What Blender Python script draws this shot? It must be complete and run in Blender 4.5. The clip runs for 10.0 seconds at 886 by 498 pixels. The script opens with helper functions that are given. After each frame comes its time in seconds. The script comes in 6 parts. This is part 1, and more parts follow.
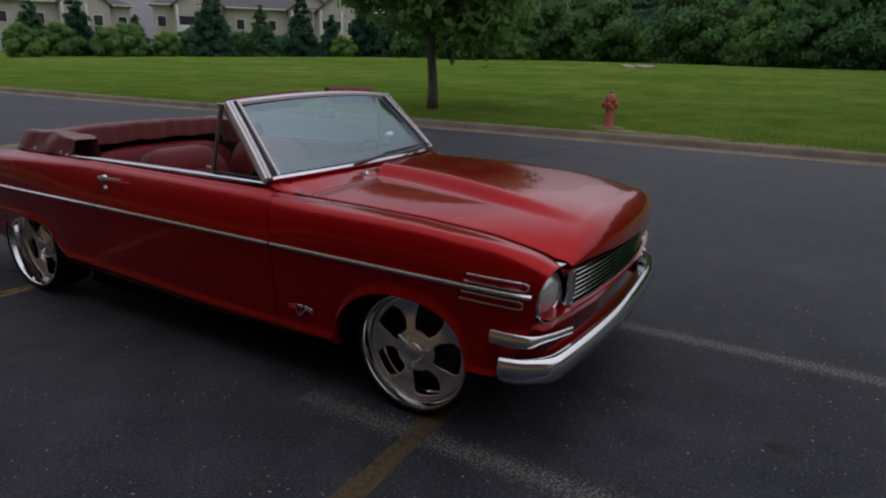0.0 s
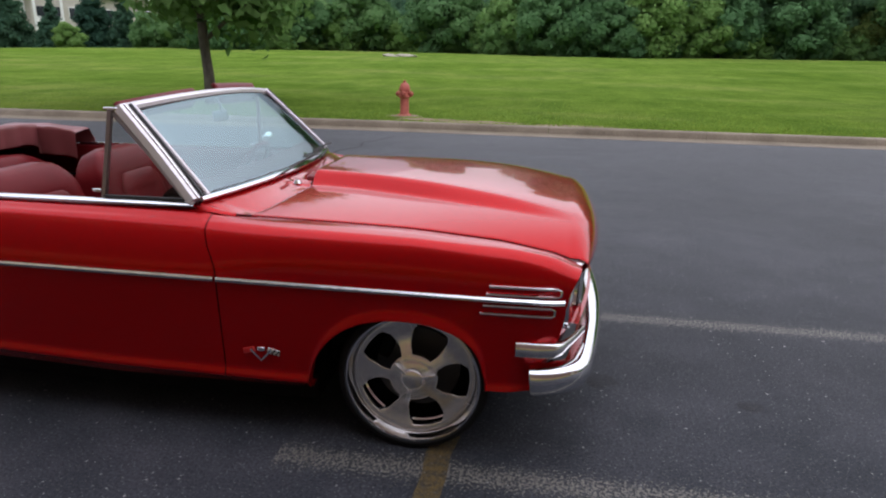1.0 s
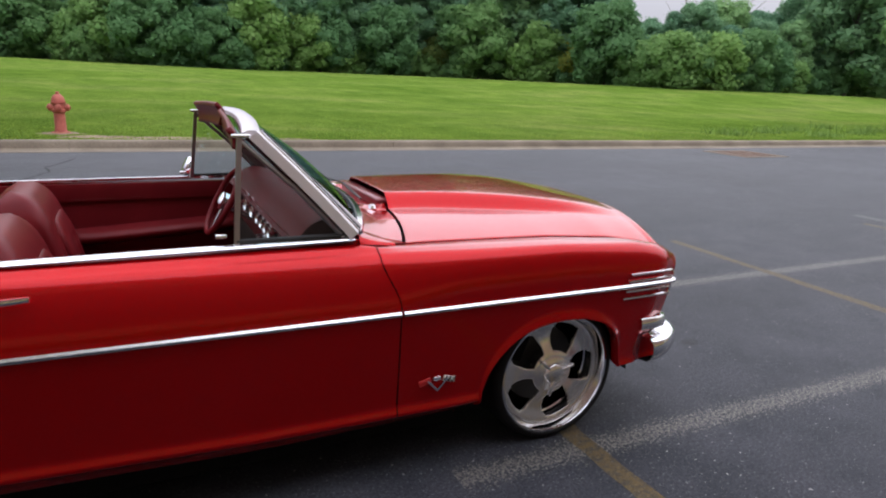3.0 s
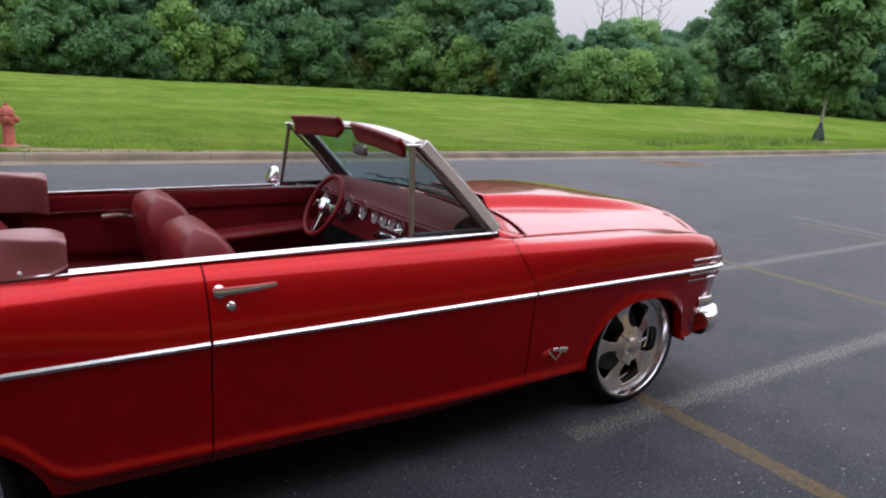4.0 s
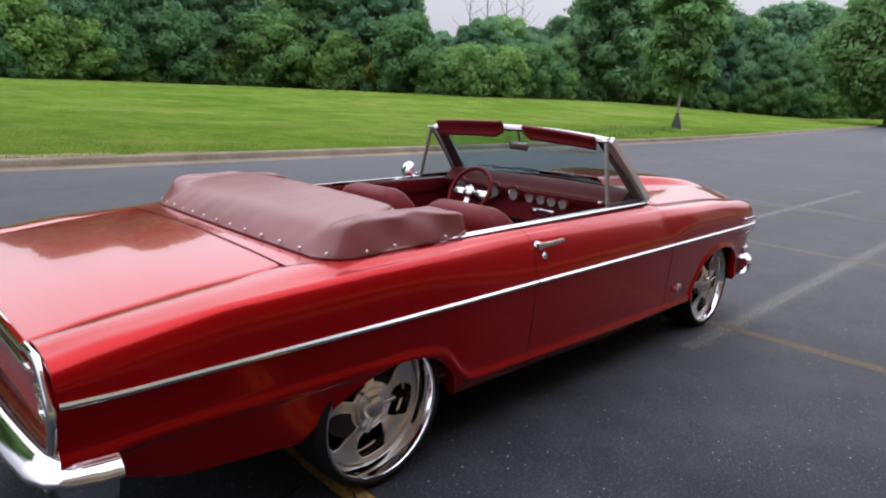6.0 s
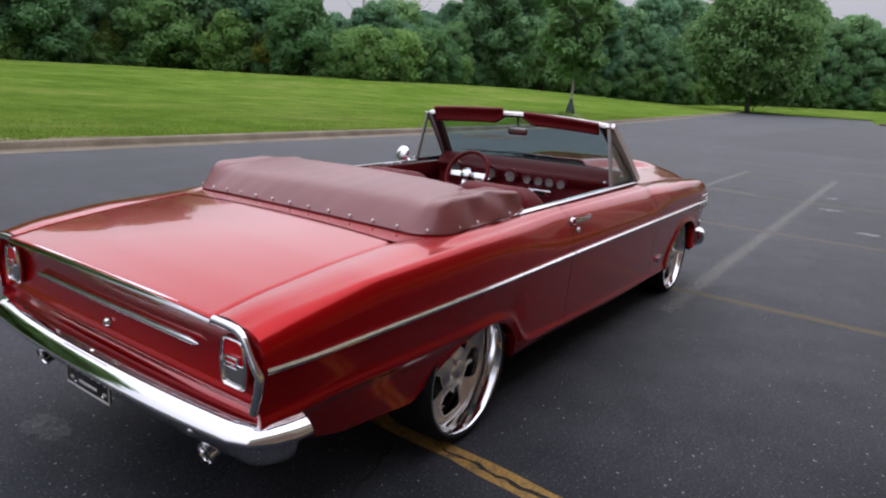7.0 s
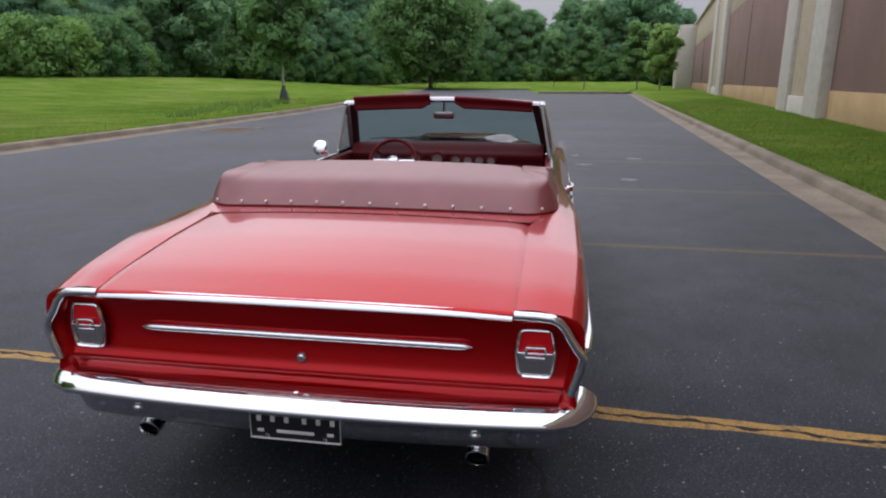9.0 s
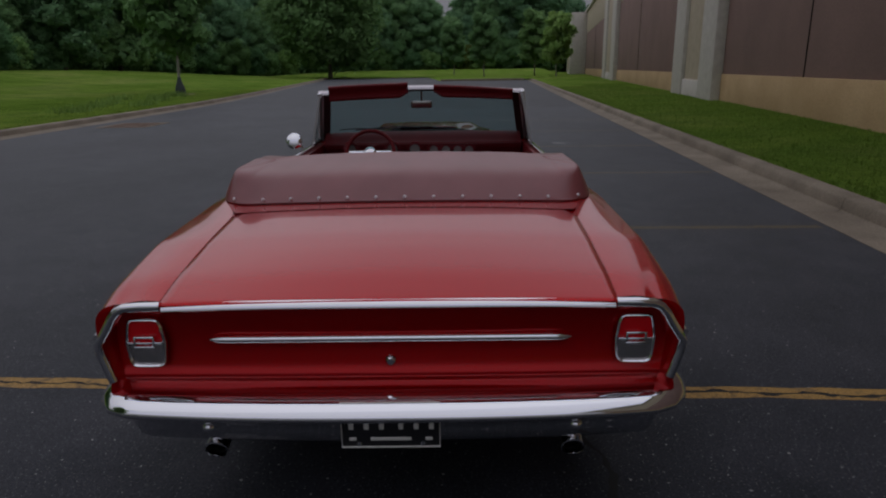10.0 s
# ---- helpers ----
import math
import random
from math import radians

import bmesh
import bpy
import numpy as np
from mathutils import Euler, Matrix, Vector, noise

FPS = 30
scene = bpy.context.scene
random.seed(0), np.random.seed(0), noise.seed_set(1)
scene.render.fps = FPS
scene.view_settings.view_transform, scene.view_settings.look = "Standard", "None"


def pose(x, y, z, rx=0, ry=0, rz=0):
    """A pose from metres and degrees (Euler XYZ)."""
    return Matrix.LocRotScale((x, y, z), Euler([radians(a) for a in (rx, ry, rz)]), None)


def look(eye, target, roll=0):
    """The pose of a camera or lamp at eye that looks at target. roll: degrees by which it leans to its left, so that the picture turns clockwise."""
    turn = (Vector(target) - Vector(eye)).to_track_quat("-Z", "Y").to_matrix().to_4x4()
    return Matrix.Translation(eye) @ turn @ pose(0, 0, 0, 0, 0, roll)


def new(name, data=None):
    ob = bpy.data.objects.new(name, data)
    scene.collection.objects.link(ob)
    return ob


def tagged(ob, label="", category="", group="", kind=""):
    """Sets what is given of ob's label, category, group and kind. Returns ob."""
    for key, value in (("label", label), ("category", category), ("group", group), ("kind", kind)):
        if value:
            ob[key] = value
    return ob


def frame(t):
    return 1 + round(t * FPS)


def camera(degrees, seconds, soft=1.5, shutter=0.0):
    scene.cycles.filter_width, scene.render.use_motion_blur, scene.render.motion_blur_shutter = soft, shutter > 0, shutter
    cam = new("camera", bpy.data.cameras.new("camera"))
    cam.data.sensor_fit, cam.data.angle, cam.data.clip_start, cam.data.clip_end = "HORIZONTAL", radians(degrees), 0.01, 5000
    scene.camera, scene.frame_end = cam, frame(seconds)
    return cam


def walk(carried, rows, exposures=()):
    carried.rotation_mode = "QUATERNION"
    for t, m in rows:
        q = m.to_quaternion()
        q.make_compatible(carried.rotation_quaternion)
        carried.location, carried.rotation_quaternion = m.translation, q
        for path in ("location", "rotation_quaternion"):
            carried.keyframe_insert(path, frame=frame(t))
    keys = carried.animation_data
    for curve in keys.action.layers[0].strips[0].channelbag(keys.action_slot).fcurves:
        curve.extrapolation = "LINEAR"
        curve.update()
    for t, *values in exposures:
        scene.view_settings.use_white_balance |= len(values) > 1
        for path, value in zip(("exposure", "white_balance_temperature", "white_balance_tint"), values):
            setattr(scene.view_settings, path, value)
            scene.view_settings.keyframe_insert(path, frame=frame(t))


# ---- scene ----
cam = camera(69.2, 10.0, 2.1)
PATH = [
    (0, (2.701, -2.912, 1.476), (1.769, -1.235, 0.912), 1.6),
    (0.5, (2.255, -2.931, 1.456), (1.614, -1.134, 0.858), -0.4),
    (1, (1.808, -2.932, 1.459), (1.536, -1.036, 0.883), 1.2),
    (1.5, (1.325, -2.941, 1.469), (1.349, -1.028, 0.888), 1.4),
    (2, (0.842, -2.878, 1.446), (1.169, -0.993, 0.863), 1.6),
    (2.2, (0.654, -2.862, 1.453), (1.082, -0.992, 0.885), 2.1),
    (3.3, (-0.376, -2.741, 1.432), (0.598, -1.062, 0.952), 2.9),
    (3.5, (-0.528, -2.738, 1.431), (0.486, -1.075, 0.974), 3.2),
    (4, (-1.019, -2.737, 1.423), (0.055, -1.113, 0.963), 3.0),
    (4.5, (-1.461, -2.694, 1.4), (-0.321, -1.109, 0.965), 2.0),
    (5, (-1.92, -2.661, 1.414), (-0.7, -1.123, 1.031), 3.3),
    (5.5, (-2.359, -2.614, 1.436), (-1.087, -1.128, 1.018), 2.4),
    (5.7, (-2.522, -2.55, 1.431), (-1.218, -1.101, 0.985), 1.9),
    (6.8, (-3.376, -2.193, 1.428), (-1.799, -1.049, 0.977), 4.0),
    (7, (-3.442, -2.084, 1.42), (-1.855, -0.97, 0.931), 3.1),
    (7.5, (-3.7, -1.767, 1.418), (-2.027, -0.798, 0.907), 3.5),
    (8, (-3.929, -1.443, 1.426), (-2.132, -0.72, 0.929), 1.8),
    (8.5, (-4.037, -1.051, 1.402), (-2.178, -0.522, 0.885), 0.0),
    (9, (-4.113, -0.7, 1.393), (-2.203, -0.394, 0.886), 0.0),
    (9.5, (-4.158, -0.4, 1.402), (-2.234, -0.3, 0.865), 0.0),
    (10, (-4.11, -0.169, 1.394), (-2.185, -0.152, 0.853), -0.8),
]
FADE = [(0.0, -1.36), (0.5, -0.18), (1.0, -0.10), (2.0, 0.00), (3.0, 0.18), (6.0, 0.20), (7.2, -0.18), (9.3, -0.23), (9.7, -0.62), (10.0, -1.66)]
walk(cam, [(t, look(eye, target, roll)) for t, eye, target, roll in PATH], FADE)

# ---- sky and light: a bright overcast day ----
world = bpy.data.worlds.new("sky")
scene.world = world
world.use_nodes = True
wn, wl = world.node_tree.nodes, world.node_tree.links
sky = wn.new("ShaderNodeTexSky")
sky.sky_type = "NISHITA"
sky.sun_disc = False
sky.sun_elevation = radians(37)
sky.sun_rotation = radians(63)
sky.dust_density = 3.0
hsv = wn.new("ShaderNodeHueSaturation")
hsv.inputs["Saturation"].default_value = 0.30
wl.new(sky.outputs[0], hsv.inputs["Color"])
# cloud cover, dim and hazy at the horizon and bright overhead
coord = wn.new("ShaderNodeTexCoord")
split = wn.new("ShaderNodeSeparateXYZ")
cover_ramp = wn.new("ShaderNodeValToRGB")
cover_ramp.color_ramp.elements.new(0.2), cover_ramp.color_ramp.elements.new(0.34)
for el, (p, c) in zip(cover_ramp.color_ramp.elements, ((0.0, 0.17), (0.2, 0.31), (0.34, 0.60), (1.0, 1.15))):
    el.position, el.color = p, (c * 0.975, c * 0.985, c * 1.15, 1)
wl.new(coord.outputs["Generated"], split.inputs[0])
wl.new(split.outputs[2], cover_ramp.inputs[0])
grey = wn.new("ShaderNodeVectorMath")
grey.operation = "SCALE"
grey.inputs["Scale"].default_value = 17.0
wl.new(cover_ramp.outputs[0], grey.inputs[0])
cloud = wn.new("ShaderNodeMix")
cloud.data_type = "RGBA"
cloud.inputs[0].default_value = 0.93
wl.new(grey.outputs[0], cloud.inputs[7])
wl.new(hsv.outputs[0], cloud.inputs[6])
wl.new(cloud.outputs[2], wn["Background"].inputs[0])
wn["Background"].inputs[1].default_value = 0.122
sun = new("sun", bpy.data.lights.new("sun", "SUN"))
sun.data.energy = 1.0
sun.data.angle = radians(140)
sun.data.color = (1.0, 0.97, 0.93)
sun.matrix_world = look((10, 5, 8.5), (0, 0, 0))

# ---- building helpers ----
def mesh_of(name, verts, faces, smooth=True):
    me = bpy.data.meshes.new(name)
    me.from_pydata([tuple(v) for v in verts], [], faces)
    if smooth:
        me.shade_smooth()
    me.update()
    return me


def clean(me):
    bm = bmesh.new()
    bm.from_mesh(me)
    bmesh.ops.remove_doubles(bm, verts=bm.verts, dist=0.0004)
    bmesh.ops.recalc_face_normals(bm, faces=bm.faces)
    bm.to_mesh(me)
    bm.free()
    me.set_sharp_from_angle(angle=radians(42))
    me.update()
    return me


def part(name, bm, material, parent, label=""):
    """Links a bmesh or a mesh as one object under a thing or a part."""
    if isinstance(bm, bmesh.types.BMesh):
        me = bpy.data.meshes.new(name)
        bm.to_mesh(me)
        bm.free()
    else:
        me = bm
    if material and not me.materials:
        me.materials.append(material)
    ob = new(name, me)
    if parent:
        ob.parent = parent
    if label:
        ob["label"] = label
    return ob


def thing(name, label, category, group="", kind="", at=(0, 0, 0)):
    ob = new(name)
    ob.location = at
    ob.empty_display_size = 0.1
    return tagged(ob, label, category, group, kind)


def solid(ob, thick, offset=-1.0):
    mod = ob.modifiers.new("thickness", "SOLIDIFY")
    mod.thickness, mod.offset, mod.use_even_offset = thick, offset, False
    flat = ob.modifiers.new("normals", "WEIGHTED_NORMAL")
    flat.weight, flat.keep_sharp = 90, True
    return ob


def soft_edge(ob, width, segments=2):
    mod = ob.modifiers.new("edge", "BEVEL")
    mod.width, mod.segments, mod.limit_method = width, segments, "ANGLE"
    return ob


def grid(fn, nu, nv, name="sheet", smooth=True, flip=False):
    """A sheet of points fn(u, v), with u and v from 0 to 1."""
    verts = [fn(i / nu, j / nv) for i in range(nu + 1) for j in range(nv + 1)]
    faces = []
    for i in range(nu):
        for j in range(nv):
            a, b = i * (nv + 1) + j, (i + 1) * (nv + 1) + j
            faces.append((a, a + 1, b + 1, b) if flip else (a, b, b + 1, a + 1))
    return mesh_of(name, verts, faces, smooth)


def sweep(path, section, up=(0, 0, 1), closed=False, caps=True, name="sweep", smooth=True, scale=None):
    """Carries a closed outline of (side, up) points along a path."""
    path = [Vector(p) for p in path]
    n, m, up = len(path), len(section), Vector(up)
    verts, faces = [], []
    for i, p in enumerate(path):
        a = path[(i - 1) % n] if closed or i else path[0]
        b = path[(i + 1) % n] if closed or i < n - 1 else path[-1]
        along = (b - a).normalized()
        side = along.cross(up)
        side = side.normalized() if side.length > 1e-6 else Vector((1, 0, 0))
        high = side.cross(along)
        k = scale(i / max(1, n - 1)) if scale else 1.0
        verts += [p + side * s * k + high * h * k for s, h in section]
    for i in range(n if closed else n - 1):
        j = (i + 1) % n
        for q in range(m):
            r = (q + 1) % m
            faces.append((i * m + q, i * m + r, j * m + r, j * m + q))
    if caps and not closed:
        faces += [tuple(range(m - 1, -1, -1)), tuple((n - 1) * m + q for q in range(m))]
    return clean(mesh_of(name, verts, faces, smooth))


def ring(r, n=10, rz=None):
    return [(r * math.cos(2 * math.pi * i / n), (rz or r) * math.sin(2 * math.pi * i / n)) for i in range(n)]


def tube(path, r, n=10, name="tube", up=(0, 0, 1), closed=False, scale=None):
    return sweep(path, ring(r, n), up, closed, True, name, True, scale)


def lathe(profile, n=48, axis="y", name="turned"):
    """Turns (radius, along) points round an axis."""
    verts, faces, m = [], [], len(profile)
    for i in range(n):
        a = 2 * math.pi * i / n
        c, s = math.cos(a), math.sin(a)
        for r, d in profile:
            verts.append({"y": (r * c, d, r * s), "z": (r * c, r * s, d), "x": (d, r * c, r * s)}[axis])
    for i in range(n):
        j = (i + 1) % n
        for q in range(m - 1):
            faces.append((i * m + q, j * m + q, j * m + q + 1, i * m + q + 1))
    return clean(mesh_of(name, verts, faces))


def block(size, at=(0, 0, 0), bevel=0.0, seg=2, name="block", smooth=True):
    bm = bmesh.new()
    bmesh.ops.create_cube(bm, size=1, matrix=Matrix.Translation(at) @ Matrix.Diagonal((*size, 1)))
    if bevel:
        bmesh.ops.bevel(bm, geom=bm.edges[:], offset=bevel, segments=seg, affect="EDGES", profile=0.5)
    me = bpy.data.meshes.new(name)
    bm.to_mesh(me)
    bm.free()
    if smooth and bevel:
        me.shade_smooth()
    return me


def joined(meshes, name="joined"):
    verts, faces, smooth = [], [], []
    for me in meshes:
        k = len(verts)
        verts += [tuple(v.co) for v in me.vertices]
        faces += [tuple(k + i for i in p.vertices) for p in me.polygons]
        smooth += [p.use_smooth for p in me.polygons]
    out = mesh_of(name, verts, faces, False)
    out.polygons.foreach_set("use_smooth", smooth)
    return out


def moved(me, m):
    me = me.copy()
    me.transform(m)
    if m.determinant() < 0:
        me.flip_normals()
    return me


MIRROR = Matrix.Diagonal((1, -1, 1, 1))


def knots(x, *pts):
    """A smooth curve through a few (x, value) pairs."""
    def line(q):
        if q <= pts[0][0]:
            return pts[0][1]
        for (a, va), (b, vb) in zip(pts, pts[1:]):
            if q <= b:
                return va + (vb - va) * (q - a) / (b - a)
        return pts[-1][1]
    return sum(line(x + d) * w for d, w in ((-0.05, 1), (-0.025, 2), (0, 3), (0.025, 2), (0.05, 1))) / 9


def sstep(v):
    v = min(1.0, max(0.0, v))
    return v * v * (3 - 2 * v)


# ---- materials ----
def material(name, colour, rough=0.5, metal=0.0, coat=0.0, spec=0.5):
    m = bpy.data.materials.new(name)
    m.use_nodes = True
    b = m.node_tree.nodes["Principled BSDF"]
    b.inputs["Base Color"].default_value = (*colour, 1)
    b.inputs["Roughness"].default_value = rough
    b.inputs["Metallic"].default_value = metal
    b.inputs["Coat Weight"].default_value = coat
    b.inputs["Coat Roughness"].default_value = 0.03
    b.inputs["Coat IOR"].default_value = 1.36
    b.inputs["Specular IOR Level"].default_value = spec
    return m


def nodes(m):
    return m.node_tree.nodes, m.node_tree.links, m.node_tree.nodes["Principled BSDF"]


def noise_tex(m, scale, detail=4.0, rough=0.55, stretch=(1, 1, 1), kind="noise"):
    n, l, b = nodes(m)
    co = n.new("ShaderNodeNewGeometry")
    mp = n.new("ShaderNodeMapping")
    mp.inputs["Scale"].default_value = stretch
    l.new(co.outputs["Position"], mp.inputs[0])
    t = n.new("ShaderNodeTexVoronoi" if kind == "voronoi" else "ShaderNodeTexNoise")
    t.inputs["Scale"].default_value = scale
    if kind == "noise":
        t.inputs["Detail"].default_value = detail
        t.inputs["Roughness"].default_value = rough
    l.new(mp.outputs[0], t.inputs["Vector"])
    return t.outputs[0]


def ramp(m, fac, *stops):
    n, l, b = nodes(m)
    r = n.new("ShaderNodeValToRGB")
    e = r.color_ramp.elements
    while len(e) < len(stops):
        e.new(0.5)
    for el, (p, c) in zip(e, stops):
        el.position, el.color = p, (*c, 1)
    l.new(fac, r.inputs[0])
    return r.outputs[0]


def mixed(m, fac, a, b2, mode="MIX"):
    n, l, b = nodes(m)
    x = n.new("ShaderNodeMix")
    x.data_type, x.blend_type = "RGBA", mode
    for sock, val in ((x.inputs[0], fac), (x.inputs[6], a), (x.inputs[7], b2)):
        if isinstance(val, (int, float)):
            sock.default_value = val
        elif isinstance(val, tuple):
            sock.default_value = (*val, 1)
        else:
            l.new(val, sock)
    return x.outputs[2]


def bump(m, height, strength, distance=0.01):
    n, l, b = nodes(m)
    x = n.new("ShaderNodeBump")
    x.inputs["Strength"].default_value = strength
    x.inputs["Distance"].default_value = distance
    l.new(height, x.inputs["Height"])
    l.new(x.outputs[0], b.inputs["Normal"])


def colour(m, sock):
    n, l, b = nodes(m)
    l.new(sock, b.inputs["Base Color"])


paint = material("candy_red_paint", (0.58, 0.003, 0.010), 0.22, 0.50, 1.0, 0.10)
# the lacquer's gloss grows towards grazing sight
pn, pl_, pb = nodes(paint)
pb.inputs["Coat IOR"].default_value = 1.55
sight = pn.new("ShaderNodeLayerWeight")
sight.inputs[0].default_value = 0.5
lacquer = pn.new("ShaderNodeMapRange")
for k, v in zip((1, 2, 3, 4), (0.34, 0.74, 0.32, 1.0)):
    lacquer.inputs[k].default_value = v
pl_.new(sight.outputs["Facing"], lacquer.inputs[0])
pl_.new(lacquer.outputs[0], pb.inputs["Coat Weight"])
colour(paint, ramp(paint, noise_tex(paint, 900, 2), (0.3, (0.33, 0.0006, 0.0018)), (0.7, (0.44, 0.0012, 0.0036))))
chrome = material("chrome", (0.72, 0.72, 0.74), 0.07, 1.0)
chrome_soft = material("polished_aluminium", (0.78, 0.77, 0.77), 0.12, 1.0)
wheel_alloy = material("brushed_wheel_alloy", (0.80, 0.775, 0.74), 0.27, 1.0)
colour(wheel_alloy, ramp(wheel_alloy, noise_tex(wheel_alloy, 25, 4), (0.3, (0.74, 0.715, 0.68)), (0.7, (0.83, 0.81, 0.78))))
satin = material("satin_pillar_trim", (0.40, 0.385, 0.38), 0.32, 1.0)
pale_pillar = material("pale_pillar_trim", (0.74, 0.70, 0.72), 0.27, 0.28)
dark = material("black_underside", (0.006, 0.006, 0.006), 0.9, spec=0.08)
rubber = material("tyre_rubber", (0.008, 0.008, 0.0085), 0.75, spec=0.18)
bump(rubber, noise_tex(rubber, 120), 0.2, 0.002)
gasket = material("black_gasket", (0.012, 0.012, 0.012), 0.5)
vinyl = material("maroon_vinyl", (0.125, 0.020, 0.026), 0.34, spec=0.13)
colour(vinyl, ramp(vinyl, noise_tex(vinyl, 6, 3), (0.25, (0.105, 0.0065, 0.009)), (0.8, (0.150, 0.010, 0.013))))
bump(vinyl, noise_tex(vinyl, 420, 2), 0.12, 0.001)
dash_vinyl = material("grained_dash_vinyl", (0.075, 0.007, 0.009), 0.55, spec=0.10)
colour(dash_vinyl, ramp(dash_vinyl, noise_tex(dash_vinyl, 6, 3), (0.25, (0.066, 0.0055, 0.0075)), (0.8, (0.092, 0.008, 0.010))))
bump(dash_vinyl, noise_tex(dash_vinyl, 420, 2), 0.12, 0.001)
vinyl_dark = material("dark_maroon_carpet", (0.040, 0.008, 0.010), 0.9)
bump(vinyl_dark, noise_tex(vinyl_dark, 300), 0.5, 0.004)
cover_vinyl = material("boot_cover_vinyl", (0.24, 0.060, 0.064), 0.32, spec=0.6)
colour(cover_vinyl, ramp(cover_vinyl, noise_tex(cover_vinyl, 5, 3), (0.25, (0.172, 0.046, 0.048)), (0.8, (0.222, 0.062, 0.065))))
bump(cover_vinyl, noise_tex(cover_vinyl, 380, 2), 0.14, 0.001)
maroon_dash = material("maroon_dash_paint", (0.16, 0.012, 0.018), 0.35, 0.2, 0.4)
lens_red = material("red_lens", (0.50, 0.004, 0.008), 0.16, 0.0, 0.35, 0.3)
lens_clear = material("clear_ribbed_lens", (0.42, 0.40, 0.40), 0.16, 0.85, 0.4)
white_trim = material("pale_header_trim", (0.74, 0.69, 0.72), 0.26, 0.25)
plate_black = material("black_enamel", (0.012, 0.012, 0.014), 0.35)
plate_white = material("pale_enamel", (0.62, 0.61, 0.57), 0.4)
flag_red = material("red_enamel", (0.5, 0.02, 0.02), 0.3)


def glass_of(name, tint, gloss, slope=0.8, sheen=(1, 1, 1)):
    m = bpy.data.materials.new(name)
    m.use_nodes = True
    n, l = m.node_tree.nodes, m.node_tree.links
    n.remove(n["Principled BSDF"])
    t = n.new("ShaderNodeBsdfTransparent")
    t.inputs[0].default_value = (*tint, 1)
    g = n.new("ShaderNodeBsdfGlossy")
    g.inputs["Roughness"].default_value = 0.02
    g.inputs[0].default_value = (*sheen, 1)
    w = n.new("ShaderNodeLayerWeight")
    w.inputs[0].default_value = 0.5
    pw = n.new("ShaderNodeMath")
    pw.operation = "POWER"
    pw.inputs[1].default_value = 4.0
    l.new(w.outputs["Facing"], pw.inputs[0])
    f = n.new("ShaderNodeMath")
    f.operation = "MULTIPLY_ADD"
    f.inputs[1].default_value, f.inputs[2].default_value = slope, gloss
    l.new(pw.outputs[0], f.inputs[0])
    x = n.new("ShaderNodeMixShader")
    l.new(f.outputs[0], x.inputs[0])
    l.new(t.outputs[0], x.inputs[1])
    l.new(g.outputs[0], x.inputs[2])
    l.new(x.outputs[0], n["Material Output"].inputs[0])
    return m


glass_tint = glass_of("green_tinted_glass", (0.57, 0.81, 0.82), 0.25, 0.34, (0.62, 0.79, 0.83))
glass_side = glass_of("vent_glass", (0.80, 0.86, 0.84), 0.06)

def asphalt_colour(m):
    """Weathered binder: broad patches, hand-sized mottling, grain and scattered pale chips."""
    broad = ramp(m, noise_tex(m, 0.30, 4), (0.32, (0.0150, 0.0175, 0.0225)), (0.68, (0.0325, 0.0345, 0.0420)))
    mottle = ramp(m, noise_tex(m, 2.6, 6, 0.65), (0.30, (0.58, 0.63, 0.66)), (0.70, (1.36, 1.30, 1.28)))
    grain = ramp(m, noise_tex(m, 85, 3, 0.7), (0.30, (0.36, 0.36, 0.36)), (0.75, (1.70, 1.70, 1.70)))
    lanes = ramp(m, noise_tex(m, 0.55, 4, 0.6, (0.16, 1, 1)), (0.34, (0.80, 0.80, 0.81)), (0.66, (1.28, 1.27, 1.25)))
    body = mixed(m, 1.0, mixed(m, 1.0, mixed(m, 1.0, broad, lanes, "MULTIPLY"), mottle, "MULTIPLY"), grain, "MULTIPLY")
    chip = ramp(m, noise_tex(m, 46, 1, 0.4), (0.735, (0, 0, 0)), (0.765, (1, 1, 1)))
    small = ramp(m, noise_tex(m, 105, 1, 0.4), (0.665, (0, 0, 0)), (0.72, (1, 1, 1)))
    return mixed(m, chip, mixed(m, small, body, (0.13, 0.13, 0.13)), (0.25, 0.245, 0.235))


fresh = material("newer_asphalt", (0.03, 0.03, 0.033), 0.70, spec=0.36)
colour(fresh, mixed(fresh, 1.0, asphalt_colour(fresh), (0.60, 0.60, 0.62), "MULTIPLY"))
bump(fresh, noise_tex(fresh, 140, 4), 0.6, 0.006)
asphalt = material("worn_asphalt", (0.05, 0.05, 0.053), 0.70, spec=0.36)
colour(asphalt, asphalt_colour(asphalt))
bump(asphalt, noise_tex(asphalt, 140, 4), 0.6, 0.006)


def road_gloss(m):
    """The binder shines at grazing sight."""
    n, l, b = nodes(m)
    w = n.new("ShaderNodeLayerWeight")
    w.inputs[0].default_value = 0.5
    r = n.new("ShaderNodeMapRange")
    for k, v in zip((1, 2, 3, 4), (0.50, 0.92, 0.20, 0.62)):
        r.inputs[k].default_value = v
    l.new(w.outputs["Facing"], r.inputs[0])
    l.new(r.outputs[0], b.inputs["Specular IOR Level"])
    b.inputs["Roughness"].default_value = 0.68


road_gloss(asphalt)
road_gloss(fresh)


